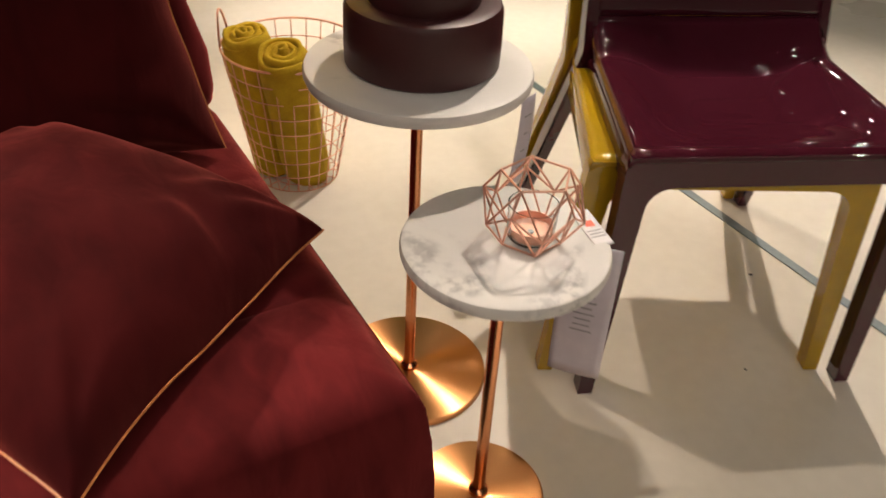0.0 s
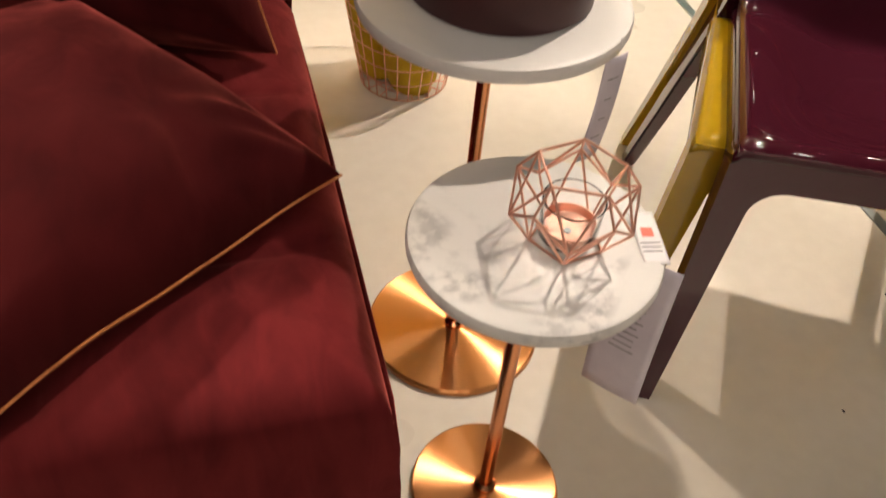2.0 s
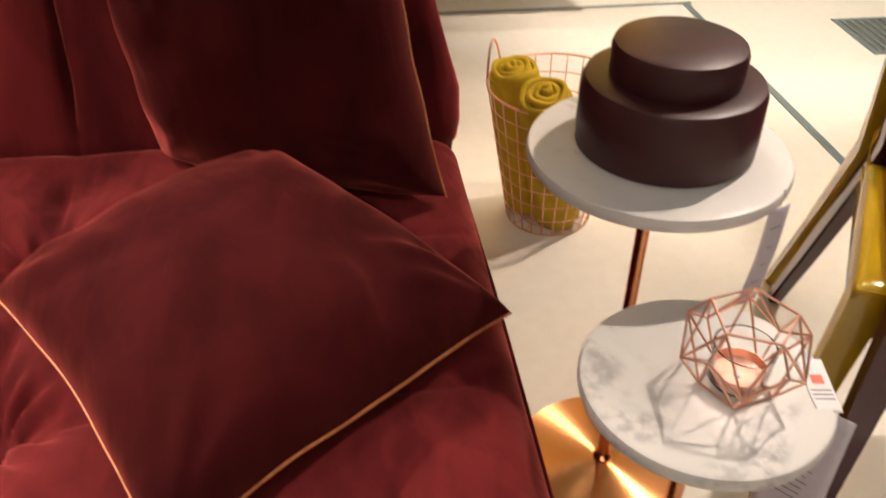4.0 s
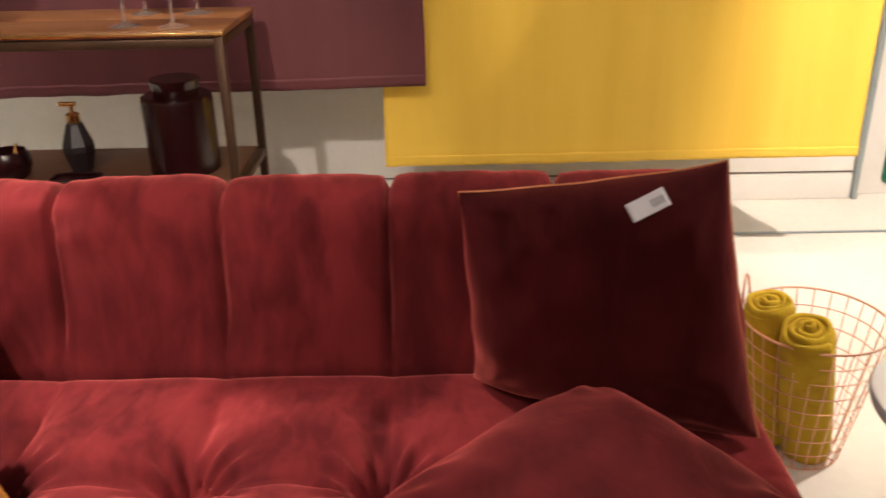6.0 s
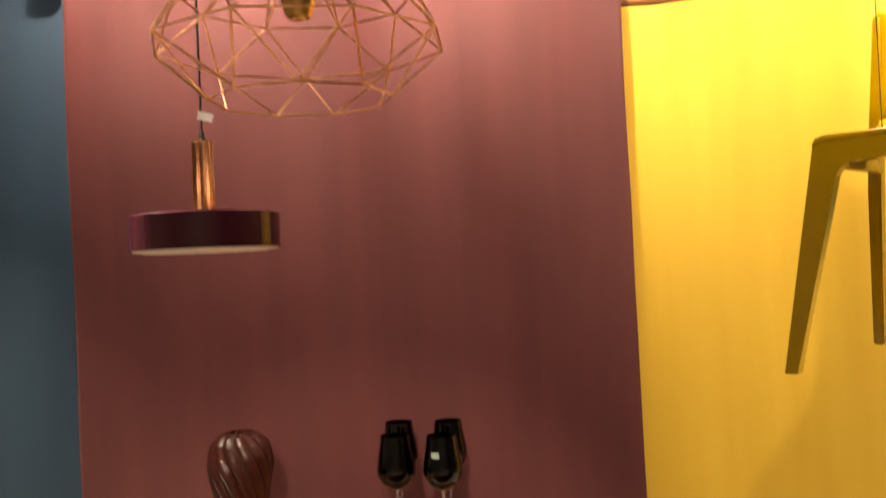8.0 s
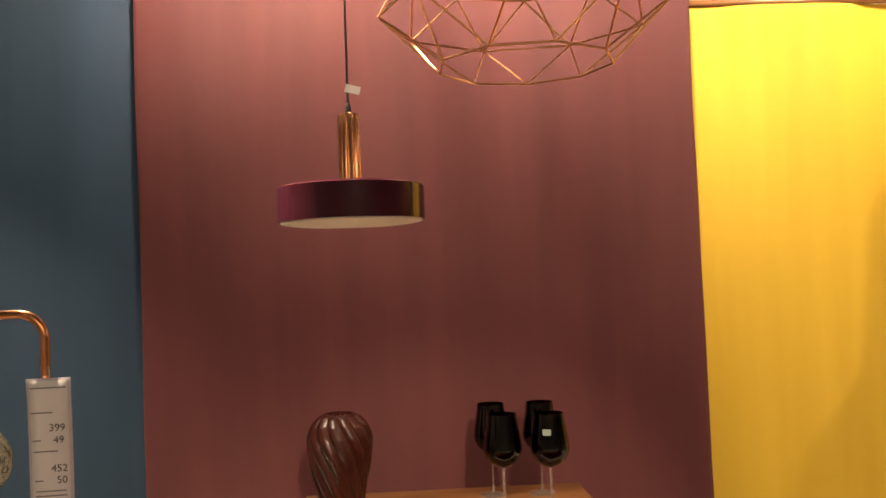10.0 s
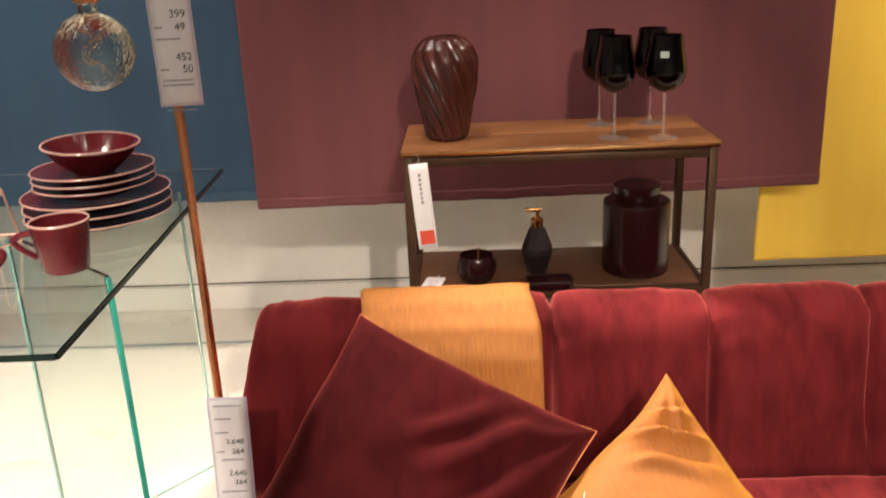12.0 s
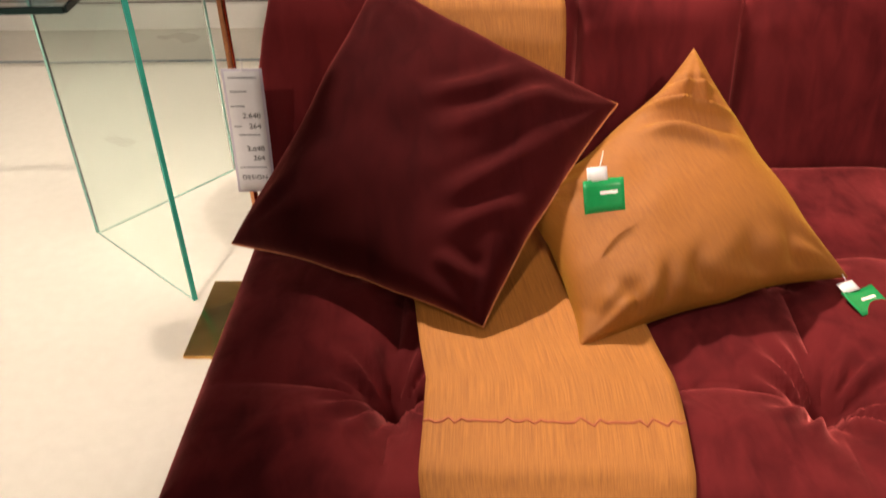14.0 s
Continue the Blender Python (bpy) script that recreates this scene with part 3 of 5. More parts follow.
def back_bm():
    section = [(1.64, 0.36), (1.585, 0.405), (1.566, 0.445), (1.572, 0.48), (1.585, 0.55), (1.598, 0.62), (1.612, 0.68)]
    for k in range(0, 9):
        a = radians(170 - 20 * k)
        section.append((1.705 + 0.09 * math.cos(a), 0.700 + 0.080 * math.sin(a)))
    section += [(1.80, 0.60), (1.805, 0.45), (1.805, 0.30), (1.80, 0.12)]
    dense = []
    for a, b in zip(section, section[1:]):
        for k in range(2):
            dense.append((a[0] + (b[0] - a[0]) * k / 2, a[1] + (b[1] - a[1]) * k / 2))
    dense.append(section[-1])
    cy, cz = 1.70, 0.45
    nx = 420
    xa, xb = X0 - 0.052, X1 + 0.012
    xs = [xa + (xb - xa) * i / nx for i in range(nx + 1)]
    bm = bmesh.new()
    rows = []
    for x in xs:
        d = min(x - xa, xb - x)
        dx = min(abs(x - s) for s in SEAMS)
        r = 0.045
        shrink = r - math.sqrt(max(0.0, r * r - max(0.0, r - d) ** 2))
        seam = 0.020 * math.exp(-(dx / 0.007) ** 2)
        groove = 0.040 * (1 - math.sqrt(1 - (1 - min(1.0, dx / 0.13)) ** 2))
        ring = []
        for y, z in dense:
            n = Vector((y - cy, (z - cz) * 0.55)).normalized()
            lump = 0.004 * nz(x, y, z, 6) + 0.0035 * nz(x * 2, y, z * 0.6, 12) - 0.0022 * abs(nz(x * 1.8, y, z * 0.7, 26))
            depth = max(0.12, min(1.0, (z - 0.43) / 0.14))
            k = shrink + seam * depth + groove * (0.25 if z > 0.74 else depth) - lump
            slope = 0.055 * max(0.0, min(1.0, (z - 0.52) / 0.24)) * max(0.0, 1 - d / 0.22) ** 2
            ring.append(bm.verts.new((x + (slope if x < (xa + xb) / 2 else -slope), y - n.x * k, z - n.y * k - 0.25 * slope)))
        rows.append(ring)
    for a, b in zip(rows, rows[1:]):
        for j in range(len(dense) - 1):
            bm.faces.new((a[j], a[j + 1], b[j + 1], b[j]))
    bm.faces.new(rows[0])
    bm.faces.new(rows[-1])
    return bm


part("backrest", back_bm(), M_SOFA, sofa, angle=75)
part("plinth", box((X1 - X0 - 0.06, 0.96, 0.08), ((X0 + X1) / 2, 1.27, 0.085), 0.005), M_SKIRT, sofa, "dark plinth")
for x in (X0 + 0.12, X1 - 0.12):
    for y in (0.86, 1.70):
        part("foot", box((0.05, 0.05, 0.05), (x, y, 0.025), 0.004), M_BLACK, sofa)
pipe = [(X1 - 0.004, 1.57, 0.385), (X1 + 0.002, 1.2, 0.388), (X1 + 0.002, 0.775, 0.388), (X1 + 0.004, 0.742, 0.34), (X1 + 0.008, 0.735, 0.11)]
part("piping", tube(pipe, 0.004, 8), M_SOFA, sofa)
# dark shaggy rug
rug = sheet(lambda u, v: (-1.25 + 1.93 * u, -0.75 + 1.62 * v, 0.016 + 0.010 * nz(u * 300, v * 260, 0, 1.0) + 0.004 * random.random()), 190, 160)
rug_ob = solid(part("rug", rug, M_RUG, angle=180), 0.012, -1)
tagged(rug_ob, "dark grey shaggy rug in front of the sofa", "rug")


# ---------------------------------------------------------------- cushions
def cushion(label, corners, thick, mat, seed, cord=True, n=96, wrinkle=1.0, pucker=0.0, under=1.0, waist=0.12, creases=()):
    """A filled square cushion with pulled-out corners. corners: a (-1, -1), b (1, -1), c (1, 1), d (-1, 1).
    creases: (u0, v0, u1, v1, width, height), folds that run over the front face."""
    a, b, c, d = (Vector(p) for p in corners)
    mid = (a + b + c + d) / 4
    normal = (b - d).cross(c - a).normalized()
    root = tagged(new("cushion"), label, "cushion", "cushions on the sofa")
    root.location = mid

    def base(u, v):
        wu, wv = waist * (1 + 0.5 * nz(v, seed, 2, 1.6)), waist * (1 + 0.5 * nz(u, seed, 7, 1.6))
        u2 = u * (1 - wu * (1 - abs(v) ** 2.6)) + 0.016 * nz(u, v, seed, 2.6) * (1 - v * v)
        v2 = v * (1 - wv * (1 - abs(u) ** 2.6)) + 0.016 * nz(v, u, seed + 4, 2.6) * (1 - u * u)
        s, t = (u2 + 1) / 2, (v2 + 1) / 2
        wave = 0.008 * nz(u, v, seed + 6, 2.2) * (1 - u * u * v * v)
        return a * (1 - s) * (1 - t) + b * s * (1 - t) + c * s * t + d * (1 - s) * t - mid + normal * wave

    def height(u, v, side):
        env = max(0.0, (1 - abs(u) ** 2.8) * (1 - abs(v) ** 2.8))
        fold = 0.0
        for k, (cu, cv) in enumerate(((-1, -1), (1, -1), (1, 1), (-1, 1))):
            r = math.hypot(u - cu, v - cv)
            ang = math.atan2(v - cv, u - cu)
            wave_ = math.sin(5.5 * ang + seed * 1.3 + k + 1.2 * nz(u, v, seed + k, 1.4)) ** 2
            fold += 0.008 * (wave_ - 0.5) * math.exp(-((r - 0.36) / 0.24) ** 2)
        fold += 0.009 * nz(u, v, seed + side, 1.2) + 0.0025 * nz(u, v, seed + 5 * side, 3.5)
        if side > 0:
            for u0, v0, u1, v1, w_, h_ in creases:
                du, dv = u1 - u0, v1 - v0
                ll = du * du + dv * dv
                s = ((u - u0) * du + (v - v0) * dv) / ll
                off = ((u - u0) * dv - (v - v0) * du) / math.sqrt(ll) + 0.10 * nz(u, v, seed + u0, 1.6)
                along = math.exp(-((s - 0.5) / 0.36) ** 4)
                fold += h_ * along * (math.exp(-(off / w_) ** 2) - 0.7 * math.exp(-((off - 1.5 * w_) / (0.9 * w_)) ** 2))
        if pucker:
            fold += pucker * 0.008 * (abs(math.sin(9 * u + 2.5 * nz(u, v, seed + 2, 2.0))) - 0.6) * math.exp(-((v + 0.84) / 0.20) ** 2)
        grip = min(1.0, env * 3.2)
        return (thick if side > 0 else thick * under) * env ** 0.42 + wrinkle * fold * grip

    bm = bmesh.new()
    lay = bm.loops.layers.uv.verify()
    verts = {}
    pts = [math.sin(math.pi / 2 * (2 * i / n - 1)) for i in range(n + 1)]
    for side in (1, -1):
        for i, u in enumerate(pts):
            for j, v in enumerate(pts):
                if side < 0 and (i in (0, n) or j in (0, n)):
                    verts[side, i, j] = verts[1, i, j]
                else:
                    verts[side, i, j] = bm.verts.new(base(u, v) + normal * side * height(u, v, side))
        for i in range(n):
            for j in range(n):
                q = [(i, j), (i + 1, j), (i + 1, j + 1), (i, j + 1)]
                face = bm.faces.new([verts[side, x, y] for x, y in (q if side > 0 else q[::-1])])
                for loop, (x, y) in zip(face.loops, q if side > 0 else q[::-1]):
                    loop[lay].uv = (0.45 * x / n, 0.45 * y / n)
    part("cover", bm, mat, root, angle=80)
    if cord:
        m = 40
        loop_pts = []
        for (u0, v0), (u1, v1) in (((-1, -1), (1, -1)), ((1, -1), (1, 1)), ((1, 1), (-1, 1)), ((-1, 1), (-1, -1))):
            for k in range(m):
                u, v = u0 + (u1 - u0) * k / m, v0 + (v1 - v0) * k / m
                loop_pts.append(base(u, v) + 0.001 * Vector((nz(k, u0, seed, 3), nz(k, v0, seed, 4), nz(k, seed, 1, 5))))
        part("piping", tube(loop_pts, 0.0021, 6, True), M_CORD, root, "copper coloured piping cord")
    return root


cushion("wine red velvet cushion with copper piping lying flat on the sofa", ((0.25, 0.72, 0.475), (0.640, 1.045, 0.470), (0.325, 1.410, 0.500), (-0.01, 1.14, 0.485)), 0.128, M_PILLOW, 1.0,
        under=0.30, waist=0.07, creases=((0.95, -0.85, 0.35, -0.45, 0.10, 0.007), (0.15, -0.95, 0.30, -0.45, 0.08, 0.007), (-0.9, 0.85, -0.4, 0.3, 0.10, 0.006)))
cushion("wine red velvet cushion with copper piping leaning on the backrest", ((0.150, 1.520, 0.462), (0.597, 1.345, 0.455), (0.518, 1.415, 0.895), (0.125, 1.475, 0.830)), 0.112, M_PILLOW, 2.0,
        under=0.55, waist=0.04, creases=((-0.55, 0.98, -0.45, 0.55, 0.07, 0.008), (-0.1, 0.98, -0.15, 0.6, 0.07, 0.008), (0.9, 0.9, 0.35, 0.55, 0.10, 0.007), (0.3, -0.2, 0.9, -0.5, 0.10, 0.006)))
cushion("wine red velvet cushion tilted against the backrest", ((-1.09, 1.03, 0.480), (-0.872, 1.370, 0.668), (-1.26, 1.465, 0.850), (-1.51, 1.25, 0.475)), 0.095, M_PILLOW, 3.0,
        under=0.6, waist=0.055, creases=((0.95, -0.80, 0.0, -0.05, 0.09, 0.013), (0.85, -0.45, 0.25, 0.15, 0.08, 0.010), (0.45, -0.90, -0.35, -0.35, 0.08, 0.011), (-0.1, -0.95, -0.6, -0.55, 0.08, 0.011), (-0.75, -0.95, -0.70, -0.5, 0.07, 0.010)))
cushion("golden satin cushion leaning beside the wine red cushion", ((-0.955, 1.005, 0.462), (-0.515, 1.19, 0.452), (-0.742, 1.452, 0.730), (-1.03, 1.26, 0.535)), 0.085, M_GOLD, 4.0, cord=False,
        under=0.6, wrinkle=1.0, pucker=2.4, waist=0.09, creases=((0.98, 0.30, 0.10, 0.98, 0.050, 0.024), (0.85, 0.05, -0.05, 0.75, 0.055, 0.018), (0.99, 0.58, 0.45, 0.99, 0.040, 0.018), (0.70, 0.10, 0.25, 0.45, 0.04, 0.008)))

# golden throw over seat and back
path = [(0.733, 0.30), (0.733, 0.36), (0.737, 0.40), (0.755, 0.428), (0.79, 0.448), (0.9, 0.462), (1.0, 0.463), (1.12, 0.463), (1.25, 0.463), (1.4, 0.463), (1.50, 0.463), (1.545, 0.470), (1.556, 0.50), (1.573, 0.55), (1.587, 0.62), (1.602, 0.685), (1.625, 0.745), (1.665, 0.782), (1.71, 0.792), (1.76, 0.778), (1.797, 0.735), (1.81, 0.66), (1.815, 0.55)]


def throw(u, v):
    t = v * (len(path) - 1)
    k = min(int(t), len(path) - 2)
    y = path[k][0] + (path[k + 1][0] - path[k][0]) * (t - k)
    z = path[k][1] + (path[k + 1][1] - path[k][1]) * (t - k)
    s = max(0.0, min(1.0, (y - 0.75) / 0.95))
    x = -1.168 - 0.122 * max(0.0, s * 1.25 - 0.25) + 0.335 * u
    wob = 0.004 * nz(u * 2, v * 9, 0, 2) + 0.003 * nz(u * 6, v * 20, 2, 2)
    return (x + 0.006 * nz(0, v * 12, u, 1), y - 0.4 * abs(wob), z + abs(wob))


thr = solid(part("throw", sheet(throw, 30, 150, uv=(0.335, 2.0)), M_RUNNER, angle=80), 0.004, 1)
tagged(thr, "golden woven throw draped over the seat and back of the sofa", "throw")


def on_throw(u, v, lift=0.004):
    x, y, z = throw(u, v)
    return (x, y - lift * (0.7 if y > 1.53 else 0.1), z + lift)


for n_, v in enumerate((0.212, 0.58)):
    ob = part("stitch", tube([on_throw(k / 40, v + 0.005 * nz(k, n_, 0, 0.9)) for k in range(41)], 0.0022, 5), M_STITCH, thr, "darker stitched seam")


# ---------------------------------------------------------------- side tables
def side_table(label, x, y, top, r, base_r):
    root = thing("side_table", label, "side table", "copper side tables", pose(x, y, 0))
    part("base", lathe([(0, 0.013), (base_r * 0.3, 0.013), (base_r * 0.8, 0.0125), (base_r - 0.003, 0.012), (base_r, 0.009), (base_r, 0.0005), (0, 0.0005)], 96), M_BRUSHED, root, "brushed copper disc", angle=30)
    part("collar", lathe([(0.016, 0.013), (0.016, 0.020), (0.0105, 0.026)], 24), M_COPPER, root)
    part("pole", lathe([(0.0095, 0.02), (0.0095, top - 0.026)], 24), M_COPPER, root, "polished copper pole")
    part("flange", lathe([(0.0095, top - 0.034), (0.03, top - 0.026), (0.03, top - 0.022)], 32), M_COPPER, root)
    part("tabletop", lathe([(0, top - 0.022), (r - 0.007, top - 0.022), (r - 0.002, top - 0.019), (r, top - 0.013), (r, top - 0.007), (r - 0.002, top - 0.002), (r - 0.007, top), (0, top)], 96), M_MARBLE, root, "white marble round top", angle=30)
    return root


side_table("low round side table of white marble and copper", 0.817, 0.857, 0.520, 0.138, 0.108)
side_table("tall round side table of white marble and copper", 0.850, 1.166, 0.632, 0.171, 0.145)

# lidded box on the tall table
hat = thing("round_box", "wine coloured leatherette round box with a raised lid", "box", m=pose(0.858, 1.172, 0.632))
part("body", lathe([(0, 0), (0.110, 0), (0.115, 0.004), (0.116, 0.03), (0.115, 0.085), (0.111, 0.094), (0.104, 0.097), (0.080, 0.096), (0, 0.096)], 72), M_LEATHER, hat)
part("lid", lathe([(0.081, 0.094), (0.082, 0.10), (0.083, 0.132), (0.080, 0.140), (0.074, 0.143), (0.03, 0.1445), (0, 0.145)], 72), M_LEATHER, hat)

# geometric candle holder on the low table
CX, CY, CZ = 0.846, 0.846, 0.520
holder = thing("candle_holder", "rose copper wire polyhedron candle holder", "candle holder", "", pose(CX, CY, CZ, 0, 0, 12))
low = [Vector((0.040 * math.cos(radians(72 * k + 18)), 0.040 * math.sin(radians(72 * k + 18)), 0.003)) for k in range(5)]
m1 = [Vector((0.066 * math.cos(radians(72 * k + 18)), 0.066 * math.sin(radians(72 * k + 18)), 0.040)) for k in range(5)]
m2 = [Vector((0.066 * math.cos(radians(72 * k + 54)), 0.066 * math.sin(radians(72 * k + 54)), 0.070)) for k in range(5)]
top = [Vector((0.046 * math.cos(radians(72 * k + 54)), 0.046 * math.sin(radians(72 * k + 54)), 0.098)) for k in range(5)]
for k in range(5):
    j = (k + 1) % 5
    for p, q in ((low[k], low[j]), (low[k], m1[k]), (low[k], m2[k]), (low[j], m2[k]), (m1[k], m2[k]), (m2[k], m1[j]), (m1[j], top[k]), (m1[k], top[k]), (m2[k], top[k]), (top[k], top[j])):
        part("wire", tube([p, q], 0.0015, 6), M_ROSE, holder)
cup = thing("candle_glass", "small clear glass cup with a copper base", "candle glass", "", pose(CX, CY, CZ + 0.004))
part("cup", lathe([(0, 0.002), (0.028, 0.002), (0.031, 0.006), (0.033, 0.052), (0.0315, 0.052), (0.0295, 0.008), (0.027, 0.005), (0, 0.005)], 40), M_GLASS, cup)
part("copper_liner", lathe([(0, 0.0055), (0.026, 0.0055), (0.029, 0.009), (0.0297, 0.022), (0.029, 0.022), (0.027, 0.012), (0.02, 0.008), (0, 0.008)], 40), M_ROSE, cup, "copper tinted base")
part("wick_clip", lathe([(0, 0.010), (0.004, 0.010), (0.0045, 0.008)], 12), M_STRIP, cup)


def card(name, label, m, w, h, mat=M_PAPER, lines=(), sleeve=False, sticker=None, curl=0.0, category="price tag"):
    """A hanging or lying card: its face looks along -y in its own frame, and its top edge is at z = 0."""
    root = tagged(new(name), label, category, "price tags")
    root.matrix_world = m
    f = lambda u, v: (w * (u - 0.5), curl * math.sin(math.pi * v) + 0.3 * curl * math.sin(math.pi * u), -h * v)
    solid(part("sheet", sheet(f, 8, 12), mat, root), 0.0008)
    for lx, lz, lw, lh in lines:
        f2 = lambda u, v, a=lx, b=lz, c=lw, d=lh: (a + c * (u - 0.5), curl * math.sin(math.pi * (b + d * (v - 0.5)) / -h) + 0.3 * curl * math.sin(math.pi * ((a + c * (u - 0.5)) / w + 0.5)) - 0.0008, b + d * (v - 0.5))
        part("print_line", sheet(f2, 3, 1), M_FADED, root)
    if sticker:
        lx, lz, s = sticker
        f3 = lambda u, v: (lx + s * (u - 0.5), curl * math.sin(math.pi * (lz + s * (v - 0.5)) / -h) - 0.3 * abs(curl) - 0.0012, lz + s * (v - 0.5))
        part("sticker", sheet(f3, 2, 2), M_RED, root, "orange red sticker")
    if category == "price tag":
        part("string", tube([(0, 0, -0.004), (0.003, 0.001, 0.012), (0, 0.002, 0.024)], 0.0006, 5), M_PAPER, root)
    return root


rng = random.Random(7)
lines = [(0.0, -0.02 - 0.011 * k, 0.045 * rng.uniform(0.5, 1.0), 0.0025) for k in range(13)]
card("price_tag", "bundle of pale lilac price sheets hanging from the low table", pose(0.940, 0.822, 0.497, 3, 0, -48), 0.078, 0.25, M_LILAC, lines, curl=-0.006)
card("price_tag", "white price sheets in a clear sleeve hanging from the tall table", pose(0.964, 1.040, 0.612, 4, 0, 22), 0.036, 0.16, M_LILAC, [(0.0, -0.03 - 0.03 * k, 0.02 * rng.uniform(0.5, 1.0), 0.002) for k in range(4)], curl=-0.004)
card("price_tag", "small white price card lying on the marble table", pose(0.940, 0.868, 0.5245, -86, 0, -8), 0.028, 0.075, M_PAPER, [(0.0, -0.045 - 0.006 * k, 0.022, 0.002) for k in range(3)], sticker=(0.0, -0.03, 0.013))


for x, y, s in ((1.677, 1.091, 0.004), (1.441, 0.872, 0.003), (-1.93, 1.05, 0.003)):
    crumb = part("crumb", box((2 * s, s, s * 0.6), (0, 0, s * 0.3), s * 0.15), M_INK)
    crumb.matrix_world = pose(x, y, 0.0005, 0, 0, 900 * s * 40)
    tagged(crumb, "small dark crumb of dirt on the floor", "dirt")

# ---------------------------------------------------------------- wire basket with rolled blankets
BX, BY, RB, RT, HB = 0.928, 1.925, 0.100, 0.160, 0.345
basket = thing("wire_basket", "rose copper wire basket with two loop handles", "basket", "", pose(BX, BY, 0))


def ring_pts(r, z, n=48):
    return [(r * math.cos(2 * math.pi * k / n), r * math.sin(2 * math.pi * k / n), z) for k in range(n)]


for k in range(9):
    z = 0.004 + (HB - 0.004) * k / 8
    part("ring", tube(ring_pts(RB + (RT - RB) * k / 8, z), 0.0028 if k == 8 else 0.0014, 6, True), M_ROSE, basket)
for k in range(26):
    a = 2 * math.pi * k / 26
    part("upright", tube([(RB * math.cos(a), RB * math.sin(a), 0.004), (RT * math.cos(a), RT * math.sin(a), HB)], 0.0014, 5), M_ROSE, basket)
for k in range(8):
    a = 2 * math.pi * k / 16
    part("floor_wire", tube([(-RB * math.cos(a), -RB * math.sin(a), 0.004), (RB * math.cos(a), RB * math.sin(a), 0.004)], 0.0014, 5), M_ROSE, basket)
for r in (0.034, 0.068):
    part("ring", tube(ring_pts(r, 0.004, 32), 0.0014, 5, True), M_ROSE, basket)
for a0 in (150, -30):
    pts = []
    for k in range(17):
        s = k / 16
        a = radians(a0 - 16 + 32 * s)
        pts.append((RT * math.cos(a), RT * math.sin(a), HB + 0.075 * math.sin(math.pi * s) ** 0.7))
    part("handle", tube(pts, 0.0028, 6), M_ROSE, basket)


def roll(m, length, turns, r):
    root = tagged(new("rolled_blanket"), "mustard yellow fleece blanket rolled up in the wire basket", "blanket", "rolled blankets")
    root.matrix_world = m
    n = 150

    def f(u, v):
        a = 2 * math.pi * turns * u
        rr = 0.008 + (r - 0.008) * u + 0.0015 * nz(u * 30, v * 3, r * 50, 1.0)
        soft = 1 - 0.25 * (2 * v - 1) ** 8 * 0.4
        end = 0.006 * nz(u * 18, v * 2, 1, 1.0) - 0.012 * u * (v > 0.9)
        return (rr * soft * math.cos(a), rr * soft * 1.0 * math.sin(a), length * v + end + 0.004 * math.sin(a * 0.5))

    solid(part("cloth", sheet(f, n, 26), M_FELT, root, angle=100), 0.010, -1)
    part("core", lathe([(0, 0.01), (r * 0.86, 0.01), (r * 0.9, length * 0.5), (r * 0.84, length * 0.93), (r * 0.5, length * 0.955), (0, length * 0.958)], 32, twist=lambda a, z: 1 + 0.05 * nz(math.cos(a), math.sin(a), z * 8, 1.2)), M_FELT, root)
    return root


def leaning(a, b, turn):
    d = Vector(b) - Vector(a)
    return Matrix.Translation(a) @ d.to_track_quat("Z", "Y").to_matrix().to_4x4() @ pose(0, 0, 0, 0, 0, turn)


roll(leaning((0.885, 1.955, 0.012), (0.826, 1.945, 0.37), 30), 0.385, 3.4, 0.064)
roll(leaning((0.945, 1.905, 0.012), (0.872, 1.828, 0.37), 200), 0.39, 3.4, 0.066)


